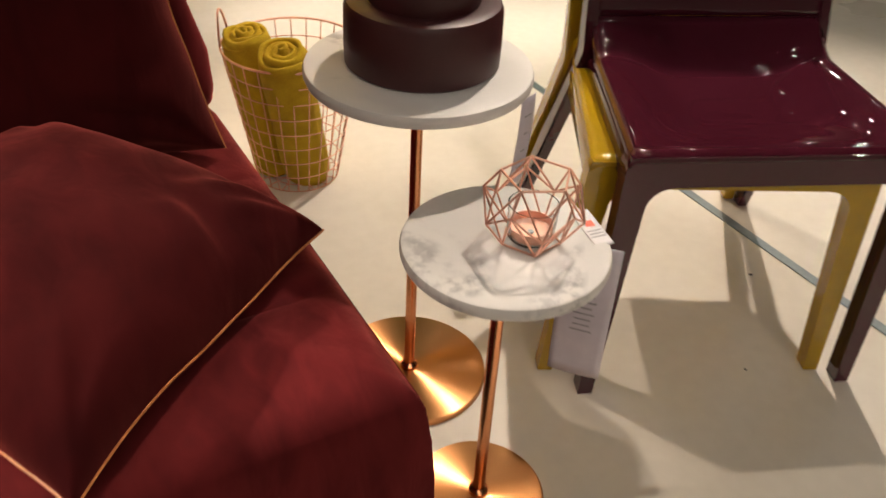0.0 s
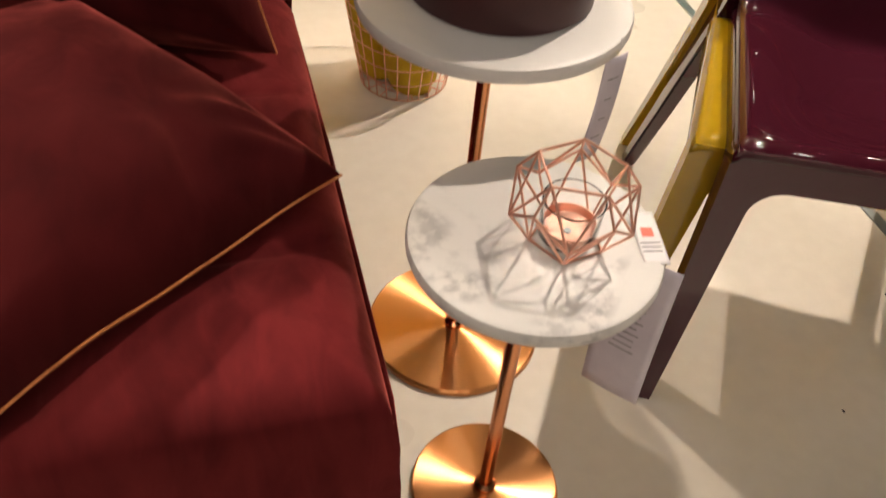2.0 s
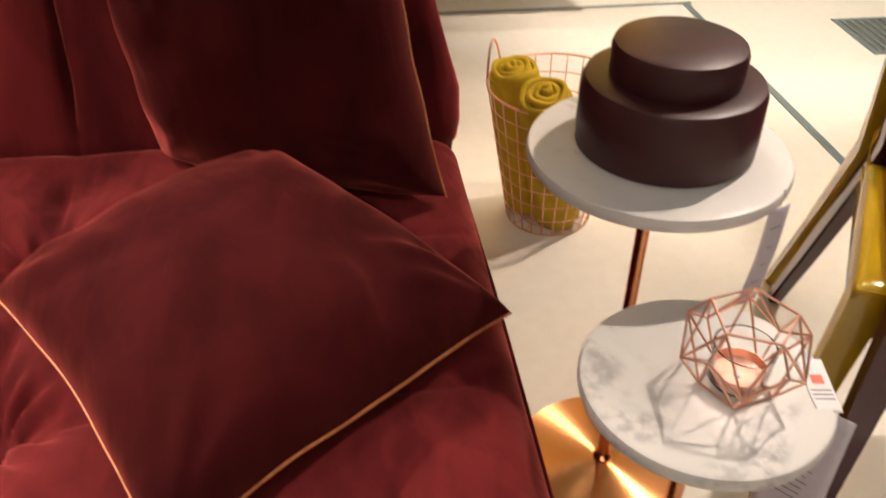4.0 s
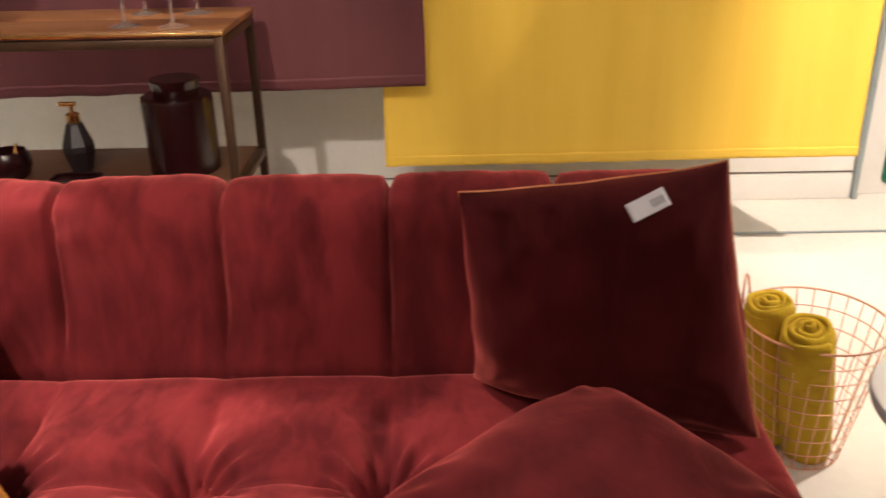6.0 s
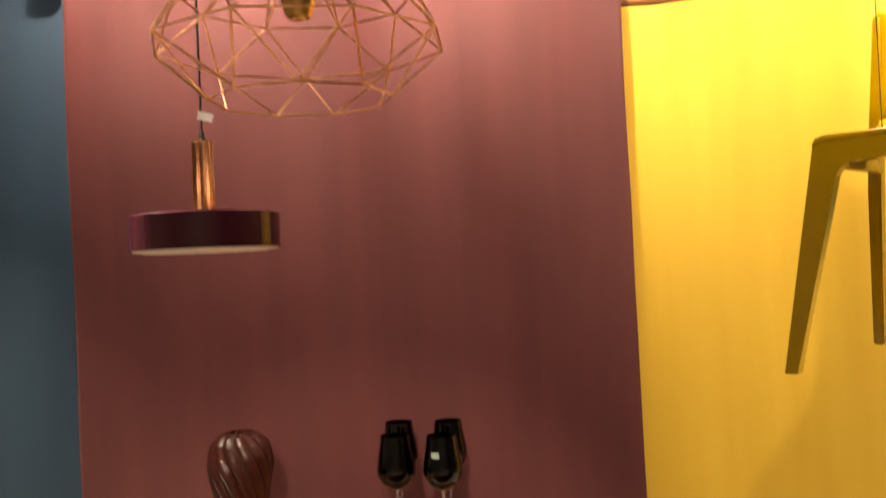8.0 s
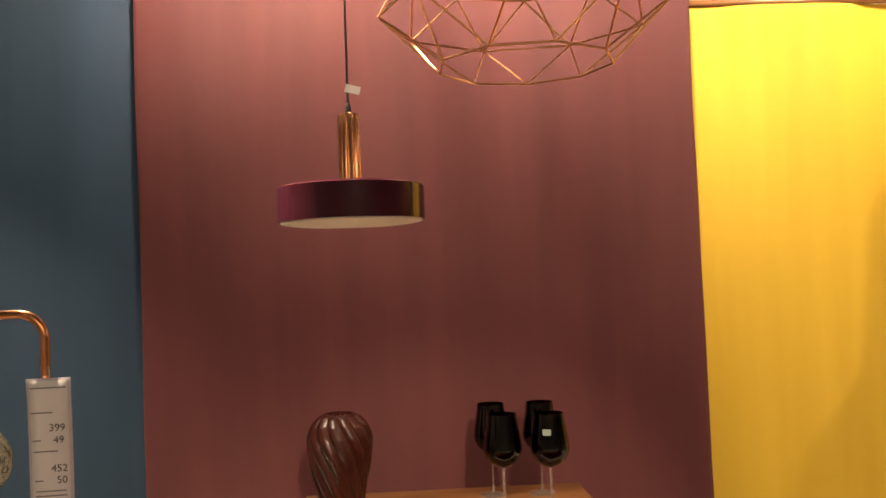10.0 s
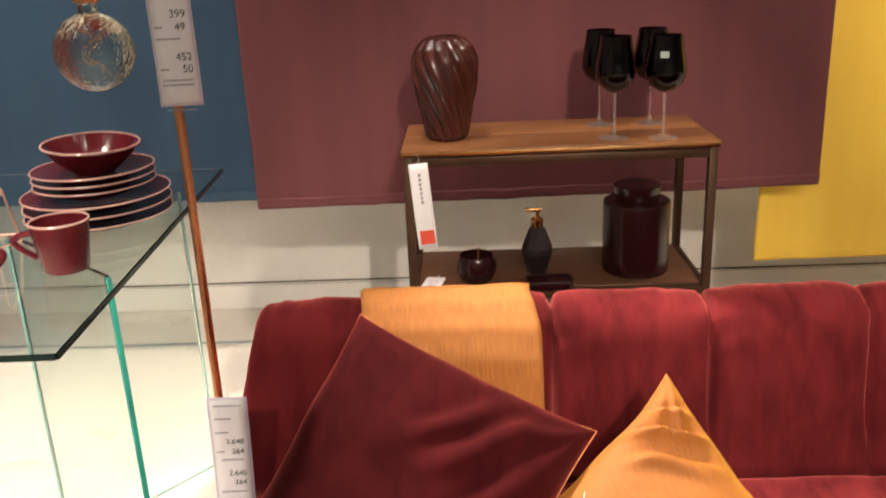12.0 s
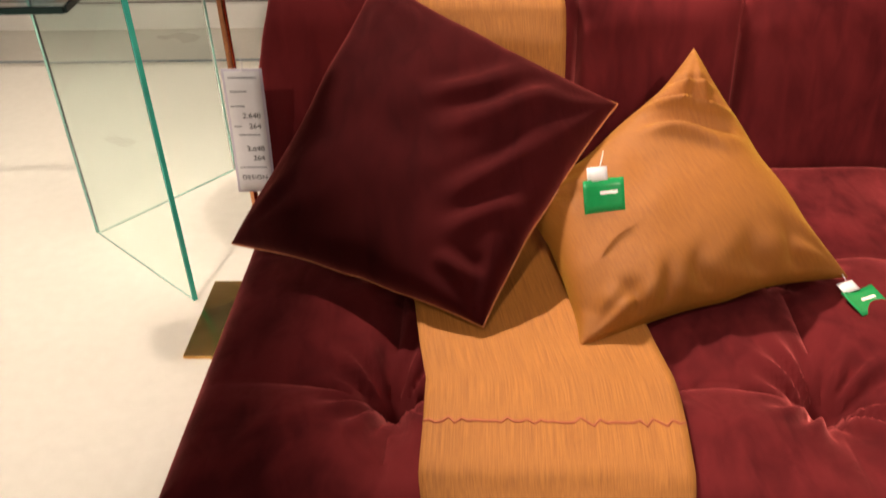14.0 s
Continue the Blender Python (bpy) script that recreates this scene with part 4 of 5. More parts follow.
# ---------------------------------------------------------------- stacking chairs
def chair(label, mat, m, group="stacked plastic chairs", back_on=True, front_lean=-0.02, splay=0.015, splay_right=None, wide=0.49):
    """Local frame: x along the front edge, y to the back, seat top at z = 0.505 over the feet."""
    root = thing("plastic_chair", label, "chair", group, m)
    W, D, S = wide, 0.41, 0.505
    right = splay if splay_right is None else splay_right

    def seat(u, v):
        x = (u - 0.5) * (W - 0.07 * v)
        y = D * v
        side = min(1.0, max(0.0, min(u, 1 - u) - 0.05) / 0.30)
        lip = min(1.0, max(0.0, v - 0.06) / 0.35) * min(1.0, (1.04 - v) / 0.25)
        dish = 0.036 * side * side * (3 - 2 * side) * lip * lip * (3 - 2 * lip)
        edge = 0.010 * (1 - min(1.0, min(u, 1 - u) / 0.03)) ** 2 + 0.012 * max(0.0, 1 - v / 0.05) ** 2
        return (x, y, S - dish - edge + 0.012 * v + 0.055 * max(0.0, (v - 0.80) / 0.20) ** 2)

    solid(part("seat", sheet(seat, 40, 40), mat, root, angle=60), 0.008, -1)
    # front frame with rounded inner corners, splayed legs
    def frame_bm(depth, y0, splay, lean, drop):
        r, ap = 0.045, 0.055
        wi = W / 2 - 0.042
        inner = [(-W / 2 - splay + 0.027, 0.0)]
        for k in range(7):
            a = radians(180 - 90 * k / 6)
            inner.append((-wi + r + r * math.cos(a), S - drop - ap - r + r * math.sin(a)))
        inner += [(-x, z) for x, z in inner[:0:-1]] + [(W / 2 + right - 0.027, 0.0)]
        outer = [(-W / 2 - splay, 0.0), (-W / 2, S - drop - 0.02), (-W / 2 + 0.006, S - drop)]
        for k in range(1, 14):
            outer.append((-W / 2 + W * k / 14, S - drop))
        outer += [(W / 2 - 0.006, S - drop), (W / 2, S - drop - 0.02), (W / 2 + right, 0.0)]
        bm = bmesh.new()
        loops = []
        for yy in (y0, y0 + depth):
            vo = [bm.verts.new((x, yy + lean * (1 - z / S) + (0 if z > 0.1 else 0), z)) for x, z in outer]
            vi = [bm.verts.new((x, yy + lean * (1 - z / S), z)) for x, z in inner]
            loops.append((vo, vi))
        for (vo, vi) in loops:
            edges = []
            ring = vo + vi[::-1]
            for p, q in zip(ring, ring[1:] + ring[:1]):
                edges.append(bm.edges.get((p, q)) or bm.edges.new((p, q)))
            bmesh.ops.triangle_fill(bm, use_beauty=True, edges=edges)
        ra = loops[0][0] + loops[0][1][::-1]
        rb = loops[1][0] + loops[1][1][::-1]
        for i in range(len(ra)):
            j = (i + 1) % len(ra)
            bm.faces.new((ra[i], ra[j], rb[j], rb[i]))
        return bm

    part("front_frame", frame_bm(0.034, 0.004, splay, front_lean, 0.006), mat, root, smooth=True, angle=35)
    for sx in (-1, 1):
        # side rail
        part("side_rail", box((0.022, D - 0.02, 0.058), (sx * (W / 2 - 0.028), D / 2 + 0.005, S - 0.038), 0.006, turn=pose(0, 0, 0, 0, 0, sx * 4.5)), mat, root)
        # back leg that runs on up into the backrest
        x = sx * (W / 2 - 0.035)
        bm = bmesh.new()
        rows = []
        for z, yy, wx, wy in ((0, D + 0.20, 0.026, 0.036), (0.2, D + 0.115, 0.028, 0.042), (0.40, D + 0.035, 0.030, 0.050), (S, D + 0.0, 0.030, 0.050), (0.62, D + 0.025, 0.024, 0.034), (0.84, D + 0.075, 0.018, 0.022)):
            xo = x + sx * 0.060 * max(0.0, 1 - z / S)
            rows.append([bm.verts.new((xo + a * wx / 2, yy + b * wy / 2, z)) for a, b in ((-1, -1), (1, -1), (1, 1), (-1, 1))])
        for ra, rb in zip(rows, rows[1:]):
            for i in range(4):
                bm.faces.new((ra[i], ra[(i + 1) % 4], rb[(i + 1) % 4], rb[i]))
        bm.faces.new(rows[0])
        bm.faces.new(rows[-1])
        bmesh.ops.bevel(bm, geom=list(bm.edges), offset=0.004, segments=2, affect="EDGES")
        part("back_leg", bm, mat, root)

    if not back_on:
        return root

    def back(u, v):
        x = (u - 0.5) * (W - 0.07)
        bow = 0.030 * (1 - (2 * u - 1) ** 2)
        y = D - 0.001 + 0.085 * v ** 1.15 + bow * min(1.0, v * 2.2) ** 2
        return (x, y, S + 0.066 + 0.285 * v + 0.012 * (1 - (2 * u - 1) ** 2) * v)

    solid(part("backrest", sheet(back, 24, 24), mat, root, angle=60), 0.008, 1)
    return root


plum = chair("glossy plum plastic chair stacked on a mustard one", M_CHAIR, pose(1.368, 0.874, 0.0, 0, 0, -23), splay_right=-0.006, wide=0.53)
must = chair("glossy mustard yellow plastic chair under a plum one", M_CHAIRY, pose(1.342, 0.940, 0.0, 0, 0, -26.5), splay=0.038, splay_right=0.008, wide=0.51)
must.scale = (1, 1, 0.91)
# chair hung upright from the ceiling in front of the yellow fabric
hung = chair("mustard yellow plastic chair hung from the ceiling on wires", M_CHAIRY, pose(0.480, 1.805, 1.386, 0, 0, -36), "", True, -0.02, 0.075)
for sx in (-0.15, 0.15):
    part("wire", tube([(sx, 0.2, 0.50), (sx, 0.2, 1.81)], 0.0012, 5), M_BLACK, hung)


# ---------------------------------------------------------------- console
LX, RX, FY, BKY, TZ, SZ = -1.235, -0.428, 2.29, 2.645, 0.945, 0.555
console = thing("console_table", "console table with a walnut top and dark bronze steel frame", "console table")
P = 0.022
for x in (LX + P / 2, RX - P / 2):
    for y in (FY + P / 2, BKY - P / 2):
        part("post", box((P, P, TZ - 0.012), (x, y, (TZ - 0.012) / 2), 0.0015), M_BRONZE, console)
    for z in (TZ - 0.03, SZ - 0.016, 0.06):
        part("side_bar", box((P * 0.98, BKY - FY - 2 * P, P), (x, (FY + BKY) / 2, z), 0.0015), M_BRONZE, console)
for y in (FY + P / 2, BKY - P / 2):
    for z in (TZ - 0.03, SZ - 0.016):
        part("long_bar", box((RX - LX - 2 * P, P * 0.98, P), ((LX + RX) / 2, y, z), 0.0015), M_BRONZE, console)
mid = (FY + BKY) / 2
for y0, y1 in ((FY - 0.004, mid - 0.001), (mid + 0.001, BKY + 0.004)):
    part("top_plank", box((RX - LX + 0.008, y1 - y0, 0.016), ((LX + RX) / 2, (y0 + y1) / 2, TZ - 0.006), 0.0015), M_WOOD, console, "walnut plank")
part("edge_band", box((RX - LX + 0.004, 0.003, 0.010), ((LX + RX) / 2, FY - 0.006, TZ - 0.008), 0.0008), M_BRASS, console)
part("shelf", box((RX - LX - 2 * P - 0.002, BKY - FY - 2 * P - 0.002, 0.014), ((LX + RX) / 2, mid, SZ - 0.007), 0.001), M_SHADEDWOOD, console, "walnut shelf with the shade under the top painted in")

# twisted vase
vase_line = [(0, 0.002), (0.050, 0.002), (0.056, 0.010), (0.061, 0.04), (0.071, 0.09), (0.081, 0.14), (0.087, 0.18), (0.086, 0.215), (0.075, 0.245), (0.055, 0.266), (0.042, 0.273), (0.036, 0.273), (0.036, 0.255), (0.03, 0.2), (0, 0.19)]
vase_line = [(a_[0] + (b_[0] - a_[0]) * k / 6, a_[1] + (b_[1] - a_[1]) * k / 6) for a_, b_ in zip(vase_line, vase_line[1:]) for k in range(6)] + vase_line[-1:]
vase = part("vase", lathe(vase_line, 208,
                          twist=lambda a, z: 1 + (0.13 * abs(math.sin(6 * (a + 6.0 * z))) ** 0.8 - 0.085) * (1 if 0.01 < z < 0.268 else 0)), M_VASE, angle=35)
vase.matrix_world = pose(-1.120, 2.435, TZ + 0.001)
tagged(vase, "dark wine ceramic vase with twisted ribs on the console", "vase")


def wine_glass(x, y, m_turn=0):
    root = thing("wine_glass", "black tinted wine glass on a clear stem", "wine glass", "wine glasses on the console", pose(x, y, TZ + 0.002, 0, 0, m_turn))
    part("bowl", lathe([(0.004, 0.118), (0.022, 0.124), (0.040, 0.138), (0.050, 0.158), (0.0515, 0.172), (0.048, 0.200), (0.0415, 0.235), (0.0385, 0.262), (0.0375, 0.262), (0.0405, 0.235), (0.047, 0.200), (0.0503, 0.172), (0.0487, 0.159), (0.039, 0.1405), (0.021, 0.127), (0, 0.123)], 40), M_DARKGLASS, root, "black tinted bowl")
    part("stem", lathe([(0, 0.1175), (0.004, 0.1175), (0.0032, 0.09), (0.0032, 0.03), (0.005, 0.010), (0.016, 0.0055), (0.037, 0.0018), (0.0385, 0.0006), (0.037, 0), (0, 0)], 32), M_STEM, root, "clear stem and foot")
    return root


first = wine_glass(-0.692, 2.555)
for x, y in ((-0.551, 2.548), (-0.682, 2.365)):
    copy_thing(first, pose(x, y, TZ + 0.002))
g4 = wine_glass(-0.558, 2.346)
part("sticker", sheet(lambda u, v: (0.0445 * math.sin(0.5 * (u - 0.5) - 0.35), -0.0500 * math.cos(0.5 * (u - 0.5) - 0.35), 0.210 + 0.016 * v), 4, 2), M_STICKER, g4, "small pale sticker")

# shelf things
can = thing("canister", "tall dark wine lacquer canister on the shelf", "canister", "", pose(-0.603, 2.43, SZ))
part("body", lathe([(0, 0), (0.088, 0), (0.092, 0.004), (0.092, 0.195), (0.090, 0.203), (0.082, 0.207), (0.055, 0.207), (0, 0.207)], 48), M_DARKJAR, can)
part("lid", lathe([(0.056, 0.206), (0.058, 0.212), (0.064, 0.240), (0.0645, 0.246), (0.062, 0.248), (0, 0.246)], 48), M_DARKJAR, can)
soap = thing("soap_dispenser", "black faceted soap dispenser with a gold pump", "soap dispenser", "", pose(-0.880, 2.42, SZ))
part("bottle", lathe([(0, 0), (0.022, 0), (0.026, 0.004), (0.043, 0.062), (0.043, 0.078), (0.022, 0.134), (0.017, 0.138), (0, 0.138)], 8), M_BLACKCER, soap, smooth=False)
part("pump_collar", lathe([(0.017, 0.137), (0.018, 0.139), (0.018, 0.158), (0.014, 0.162), (0, 0.162)], 24), M_BRASS, soap, "gold collar")
part("pump_stem", lathe([(0.006, 0.16), (0.006, 0.182)], 12), M_BRASS, soap, "gold stem")
part("pump_head", box((0.046, 0.014, 0.011), (-0.010, 0, 0.186), 0.003), M_BRASS, soap, "gold pump head")
bowl = thing("candle_bowl", "small dark round candle bowl with a gold glint piece", "candle bowl", "", pose(-1.052, 2.375, SZ))
part("bowl", lathe([(0, 0), (0.036, 0), (0.046, 0.008), (0.056, 0.035), (0.055, 0.058), (0.047, 0.076), (0.043, 0.076), (0.050, 0.058), (0.050, 0.036), (0.040, 0.012), (0, 0.010)], 36), M_DARKJAR, bowl)
# brass bar stands in for the flame-like gold glint in the bowl
part("gold_glint", tube([(0.004, 0.012, 0.02), (0.006, 0.03, 0.060), (0.006, 0.042, 0.082)], 0.004, 8), M_BRASS, bowl, "gold piece for the flame-like glint")
dish = thing("soap_dish", "low dark soap dish on the console shelf", "soap dish", "", pose(-0.855, 2.315, SZ))
part("dish", prism(rounded(0.125, 0.07, 0.02), 0, 0.018), M_DARKJAR, dish, angle=30)
part("rim", tube([(x, y, 0.02) for x, y in rounded(0.119, 0.064, 0.018)], 0.004, 6, True), M_DARKJAR, dish)

card("price_tag", "long white price tag with a red sticker tied to the console", pose(-1.196, 2.272, 0.918, 0, -4.5, 0), 0.050, 0.23, M_PAPER, [(0.0, -0.03 - 0.012 * k, 0.006, 0.008) for k in range(7)], sticker=(0.002, -0.198, 0.038), curl=-0.004)
card("price_tag", "white card lying on the console shelf", pose(-1.165, 2.395, SZ + 0.004, -86, 0, -14), 0.055, 0.085, M_PAPER, [(0, -0.02 - 0.012 * k, 0.03, 0.003) for k in range(4)])


# ---------------------------------------------------------------- glass desk
GZ = 0.85
desk = thing("glass_desk", "glass desk with a clear top on glass panels", "desk")
outline = [(-1.733, 1.345), (-1.792, 2.59), (-3.0, 2.62), (-2.96, 1.33)]
part("glass_top", prism(outline, GZ - 0.012, GZ), M_TABLEGLASS, desk, smooth=False)


def edge_strip(p, q, z0, z1, t=0.0015):
    d = (Vector((*q, 0)) - Vector((*p, 0)))
    n = Vector((d.y, -d.x, 0)).normalized() * t
    return prism([(p[0] - n.x, p[1] - n.y), (q[0] - n.x, q[1] - n.y), (q[0] + n.x, q[1] + n.y), (p[0] + n.x, p[1] + n.y)], z0, z1)


off = 0.003
part("edge", edge_strip((-1.733 + off, 1.345), (-1.792 + off, 2.59), GZ - 0.011, GZ - 0.001), M_EDGEDARK, desk, "dark polished edge", smooth=False)
part("edge", edge_strip((-1.733, 1.345 - off), (-2.96, 1.33 - off), GZ - 0.011, GZ - 0.001), M_EDGEDARK, desk, "dark polished edge", smooth=False)
V0, VA, VB = (-2.135, 2.00), (-1.793, 1.708), (-1.850, 2.345)
for a, b in ((VA, V0), (V0, VB)):
    d = Vector((b[0] - a[0], b[1] - a[1], 0)).normalized()
    n = Vector((-d.y, d.x, 0)) * 0.005
    part("glass_panel", prism([(a[0] - n.x, a[1] - n.y), (b[0] - n.x, b[1] - n.y), (b[0] + n.x, b[1] + n.y), (a[0] + n.x, a[1] + n.y)], 0.001, GZ - 0.013), M_TABLEGLASS, desk, smooth=False)
part("green_edge", box((0.005, 0.011, GZ - 0.016), (VA[0] + 0.004, VA[1] - 0.0035, (GZ - 0.014) / 2), 0, pose(0, 0, 0, 0, 0, -41)), M_GREENEDGE, desk, "green polished edge", smooth=False)
part("green_edge", box((0.004, 0.011, GZ - 0.016), (VB[0] + 0.003, VB[1] + 0.004, (GZ - 0.014) / 2), 0, pose(0, 0, 0, 0, 0, 50)), M_PALEEDGE, desk, "pale green polished edge", smooth=False)


part("green_edge", box((0.005, 0.005, GZ - 0.016), (V0[0] - 0.008, V0[1], (GZ - 0.014) / 2)), M_PALEEDGE, desk, "pale green polished edge", smooth=False)
for a, b in ((VA, V0), (V0, VB)):
    part("green_edge", edge_strip(a, b, 0.0005, 0.003, 0.0052), M_PALEEDGE, desk, "pale green polished edge", smooth=False)


def plate(r, z, h):
    root = thing("plate", "wine glazed plate with a thin brown rim with painted highlight in a stack", "plate", "stacked plates", pose(-1.945, 2.075, z))
    part("dish", lathe([(0, 0), (r * 0.55, 0), (r * 0.62, 0.004), (r * 0.97, h - 0.003), (r * 0.985, h), (r * 0.955, h), (r * 0.60, 0.010), (0, 0.009)], 64), M_CERAMIC, root)
    part("rim", tube([(r * 0.98 * math.cos(2 * math.pi * k / 64), r * 0.98 * math.sin(2 * math.pi * k / 64), h) for k in range(64)], 0.0021, 6, True), M_RIM, root, "thin brown rim with painted highlight")
    return root


for k in range(3):
    plate(0.170, GZ + 0.001 + 0.024 * k, 0.028)
for k in range(3):
    plate(0.140, GZ + 0.075 + 0.017 * k, 0.026)
bw = thing("bowl", "wine glazed bowl with a thin brown rim with painted highlight on the plates", "bowl", "", pose(-1.945, 2.08, GZ + 0.123, 2, 3, 0))
part("bowl", lathe([(0, 0), (0.045, 0), (0.050, 0.004), (0.085, 0.035), (0.110, 0.066), (0.106, 0.067), (0.080, 0.038), (0.046, 0.010), (0, 0.008)], 56), M_CERAMIC, bw)
part("rim", tube([(0.108 * math.cos(2 * math.pi * k / 56), 0.108 * math.sin(2 * math.pi * k / 56), 0.067) for k in range(56)], 0.003, 6, True), M_RIM, bw, "thin brown rim with painted highlight")


def mug(x, y, turn):
    root = thing("mug", "wine glazed mug with a thin brown rim with painted highlight on the glass desk", "mug", "mugs on the glass desk", pose(x, y, GZ + 0.001, 0, 0, turn))
    part("body", lathe([(0, 0), (0.041, 0), (0.045, 0.004), (0.058, 0.103), (0.0545, 0.103), (0.042, 0.010), (0, 0.008)], 48), M_CERAMIC, root)
    part("rim", tube(ring_pts(0.0563, 0.103, 48), 0.0026, 6, True), M_RIM, root, "thin brown rim with painted highlight")
    pts = [(-0.053 - 0.040 * math.sin(math.pi * k / 14), 0, 0.080 - 0.052 * k / 14 + 0.012 * math.sin(math.pi * k / 14)) for k in range(15)]
    part("handle", tube(pts, 0.0062, 8), M_CERAMIC, root)
    return root


m1_ = mug(-1.885, 1.742, 8)
copy_thing(m1_, pose(-2.045, 1.66, GZ + 0.001, 0, 0, 170))
terr = thing("wire_lantern", "small geometric copper wire lantern on the desk", "lantern", "", pose(-2.13, 1.93, GZ + 0.002))
sq = [Vector((0.06 * math.cos(radians(60 * k)), 0.06 * math.sin(radians(60 * k)), 0.002)) for k in range(6)]
sm = [Vector((0.04 * math.cos(radians(60 * k)), 0.04 * math.sin(radians(60 * k)), 0.11)) for k in range(6)]
tip = Vector((0, 0, 0.17))
for k in range(6):
    for p, q in ((sq[k], sq[(k + 1) % 6]), (sq[k], sm[k]), (sm[k], sm[(k + 1) % 6]), (sm[k], tip)):
        part("wire", tube([p, q], 0.002, 6), M_ROSE, terr)

# ---------------------------------------------------------------- copper floor lamp
LPX, LPY = -1.567, 1.600
lamp = thing("floor_lamp", "thin copper floor lamp with a bare globe bulb", "floor lamp", "", pose(LPX, LPY, 0))
part("base", box((0.15, 0.28, 0.010), (-0.115, 0.03, 0.005), 0.003), M_BRASS, lamp, "flat brass base plate")
pts = [(0, 0, 0.009), (0, 0, 0.5), (0, 0, 1.0), (0, 0, 1.50)]
for k in range(1, 9):
    a = radians(90 * k / 8)
    pts.append((-0.045 + 0.045 * math.cos(a), 0, 1.50 + 0.045 * math.sin(a)))
pts += [(-0.12, 0.005, 1.545), (-0.20, 0.01, 1.545)]
part("pole", tube(pts, 0.008, 14), M_COPPER, lamp, "copper pole")
part("cord", tube([(-0.13, 0.0, 1.54), (-0.13, 0.0, 1.45)], 0.002, 6), M_BLACK, lamp)
part("socket", lathe([(0, 1.455), (0.017, 1.455), (0.019, 1.452), (0.0205, 1.372), (0.018, 1.370), (0, 1.370)], 28, (-0.13, 0, 0)), M_COPPER, lamp, "copper bulb socket")
prof = [(0.014, 1.372), (0.016, 1.356)]
for k in range(2, 25):
    a = radians(180 * k / 24)
    prof.append((0.066 * math.sin(a), 1.290 + 0.066 * math.cos(a)))
prof[-1] = (0, 1.224)
prof += [(0.985 * r_, 1.290 + 0.985 * (z_ - 1.290)) for r_, z_ in prof[::-1]]
part("bulb", lathe(prof, 40, (-0.13, 0, 0)), M_BULB, lamp, "gold tinted globe bulb")
part("filament", tube([(-0.13 + 0.012 * math.cos(k), 0.012 * math.sin(k), 1.345 - 0.006 * k) for k in range(14)], 0.0012, 5), M_BRASS, lamp)


def price_board(label, m, w, h, words):
    root = tagged(new("price_tag"), label, "price tag", "price tags")
    root.matrix_world = m
    solid(part("sheet", sheet(lambda u, v: ((u - 0.5) * w, 0.004 * math.sin(3 * v), -h * v), 4, 8), M_PAPER, root), 0.001)
    solid(part("sleeve_edge", sheet(lambda u, v: ((u - 0.5) * (w + 0.010), 0.004 * math.sin(3 * v) + 0.0025, 0.004 - (h + 0.010) * v), 4, 8), M_LILAC, root, "clear plastic sleeve"), 0.001)
    for text, x, z, s in words:
        if text:
            lettering("print", text, s, pose(x, -0.0015 + 0.004 * math.sin(3 * -z / h), z, 90), M_INK, root)
        else:
            part("print_line", box((s, 0.0004, 0.0022), (x, -0.0014 + 0.004 * math.sin(3 * -z / h), z)), M_FADED, root, smooth=False)
    part("string", tube([(0, 0, -0.004), (0.003, 0.002, 0.012), (0, 0.004, 0.024)], 0.0008, 5), M_PAPER, root)
    return root


price_board("white price sheet tied to the copper floor lamp", pose(-1.552, 1.570, 1.430, 2, 0, 5), 0.062, 0.228,
            [(None, 0, -0.012, 0.06), (None, -0.012, -0.055, 0.035), ("399", 0.012, -0.082, 0.018), ("49", 0.014, -0.103, 0.018), (None, -0.022, -0.103, 0.014), (None, -0.008, -0.122, 0.04),
             ("452", 0.014, -0.152, 0.018), ("50", 0.018, -0.172, 0.018), (None, -0.02, -0.172, 0.014), (None, 0, -0.190, 0.05), (None, 0, -0.198, 0.052), (None, 0, -0.24, 0.05)])
price_board("white price sheet tied to the sofa end", pose(-1.518, 1.490, 0.680, 3, 2.4, 5), 0.062, 0.25,
            [(None, 0, -0.012, 0.05), (None, -0.01, -0.04, 0.03), (None, -0.015, -0.07, 0.025), ("2.640", 0.008, -0.090, 0.015), ("264", 0.012, -0.112, 0.015), (None, -0.02, -0.112, 0.014), (None, 0, -0.13, 0.04),
             ("2.640", 0.008, -0.16, 0.015), ("264", 0.012, -0.18, 0.015), (None, 0, -0.2, 0.05), ("DESIGN", 0.0, -0.222, 0.014)])

# ---------------------------------------------------------------- cushion labels
def swing_tag(m, group="cushion labels"):
    root = tagged(new("swing_tag"), "green card label with a white slip on a cushion", "label", group)
    root.matrix_world = m
    solid(part("green_card", sheet(lambda u, v: (0.062 * (u - 0.5), 0.006 * math.sin(2.5 * u), -0.048 * v), 10, 4), M_GREEN, root, "green card"), 0.0012)
    solid(part("white_slip", sheet(lambda u, v: (0.03 * (u - 0.5) - 0.008, 0.003, 0.018 - 0.02 * v), 4, 2), M_PAPER, root, "white slip"), 0.0008)
    part("print_line", box((0.026, 0.0006, 0.005), (0.008, -0.0002 + 0.0045, -0.020)), M_WHITEP, root, smooth=False)
    part("string", tube([(-0.004, 0.003, 0.016), (0.0, 0.002, 0.03), (0.004, 0.006, 0.04)], 0.0007, 5), M_PAPER, root)
    return root


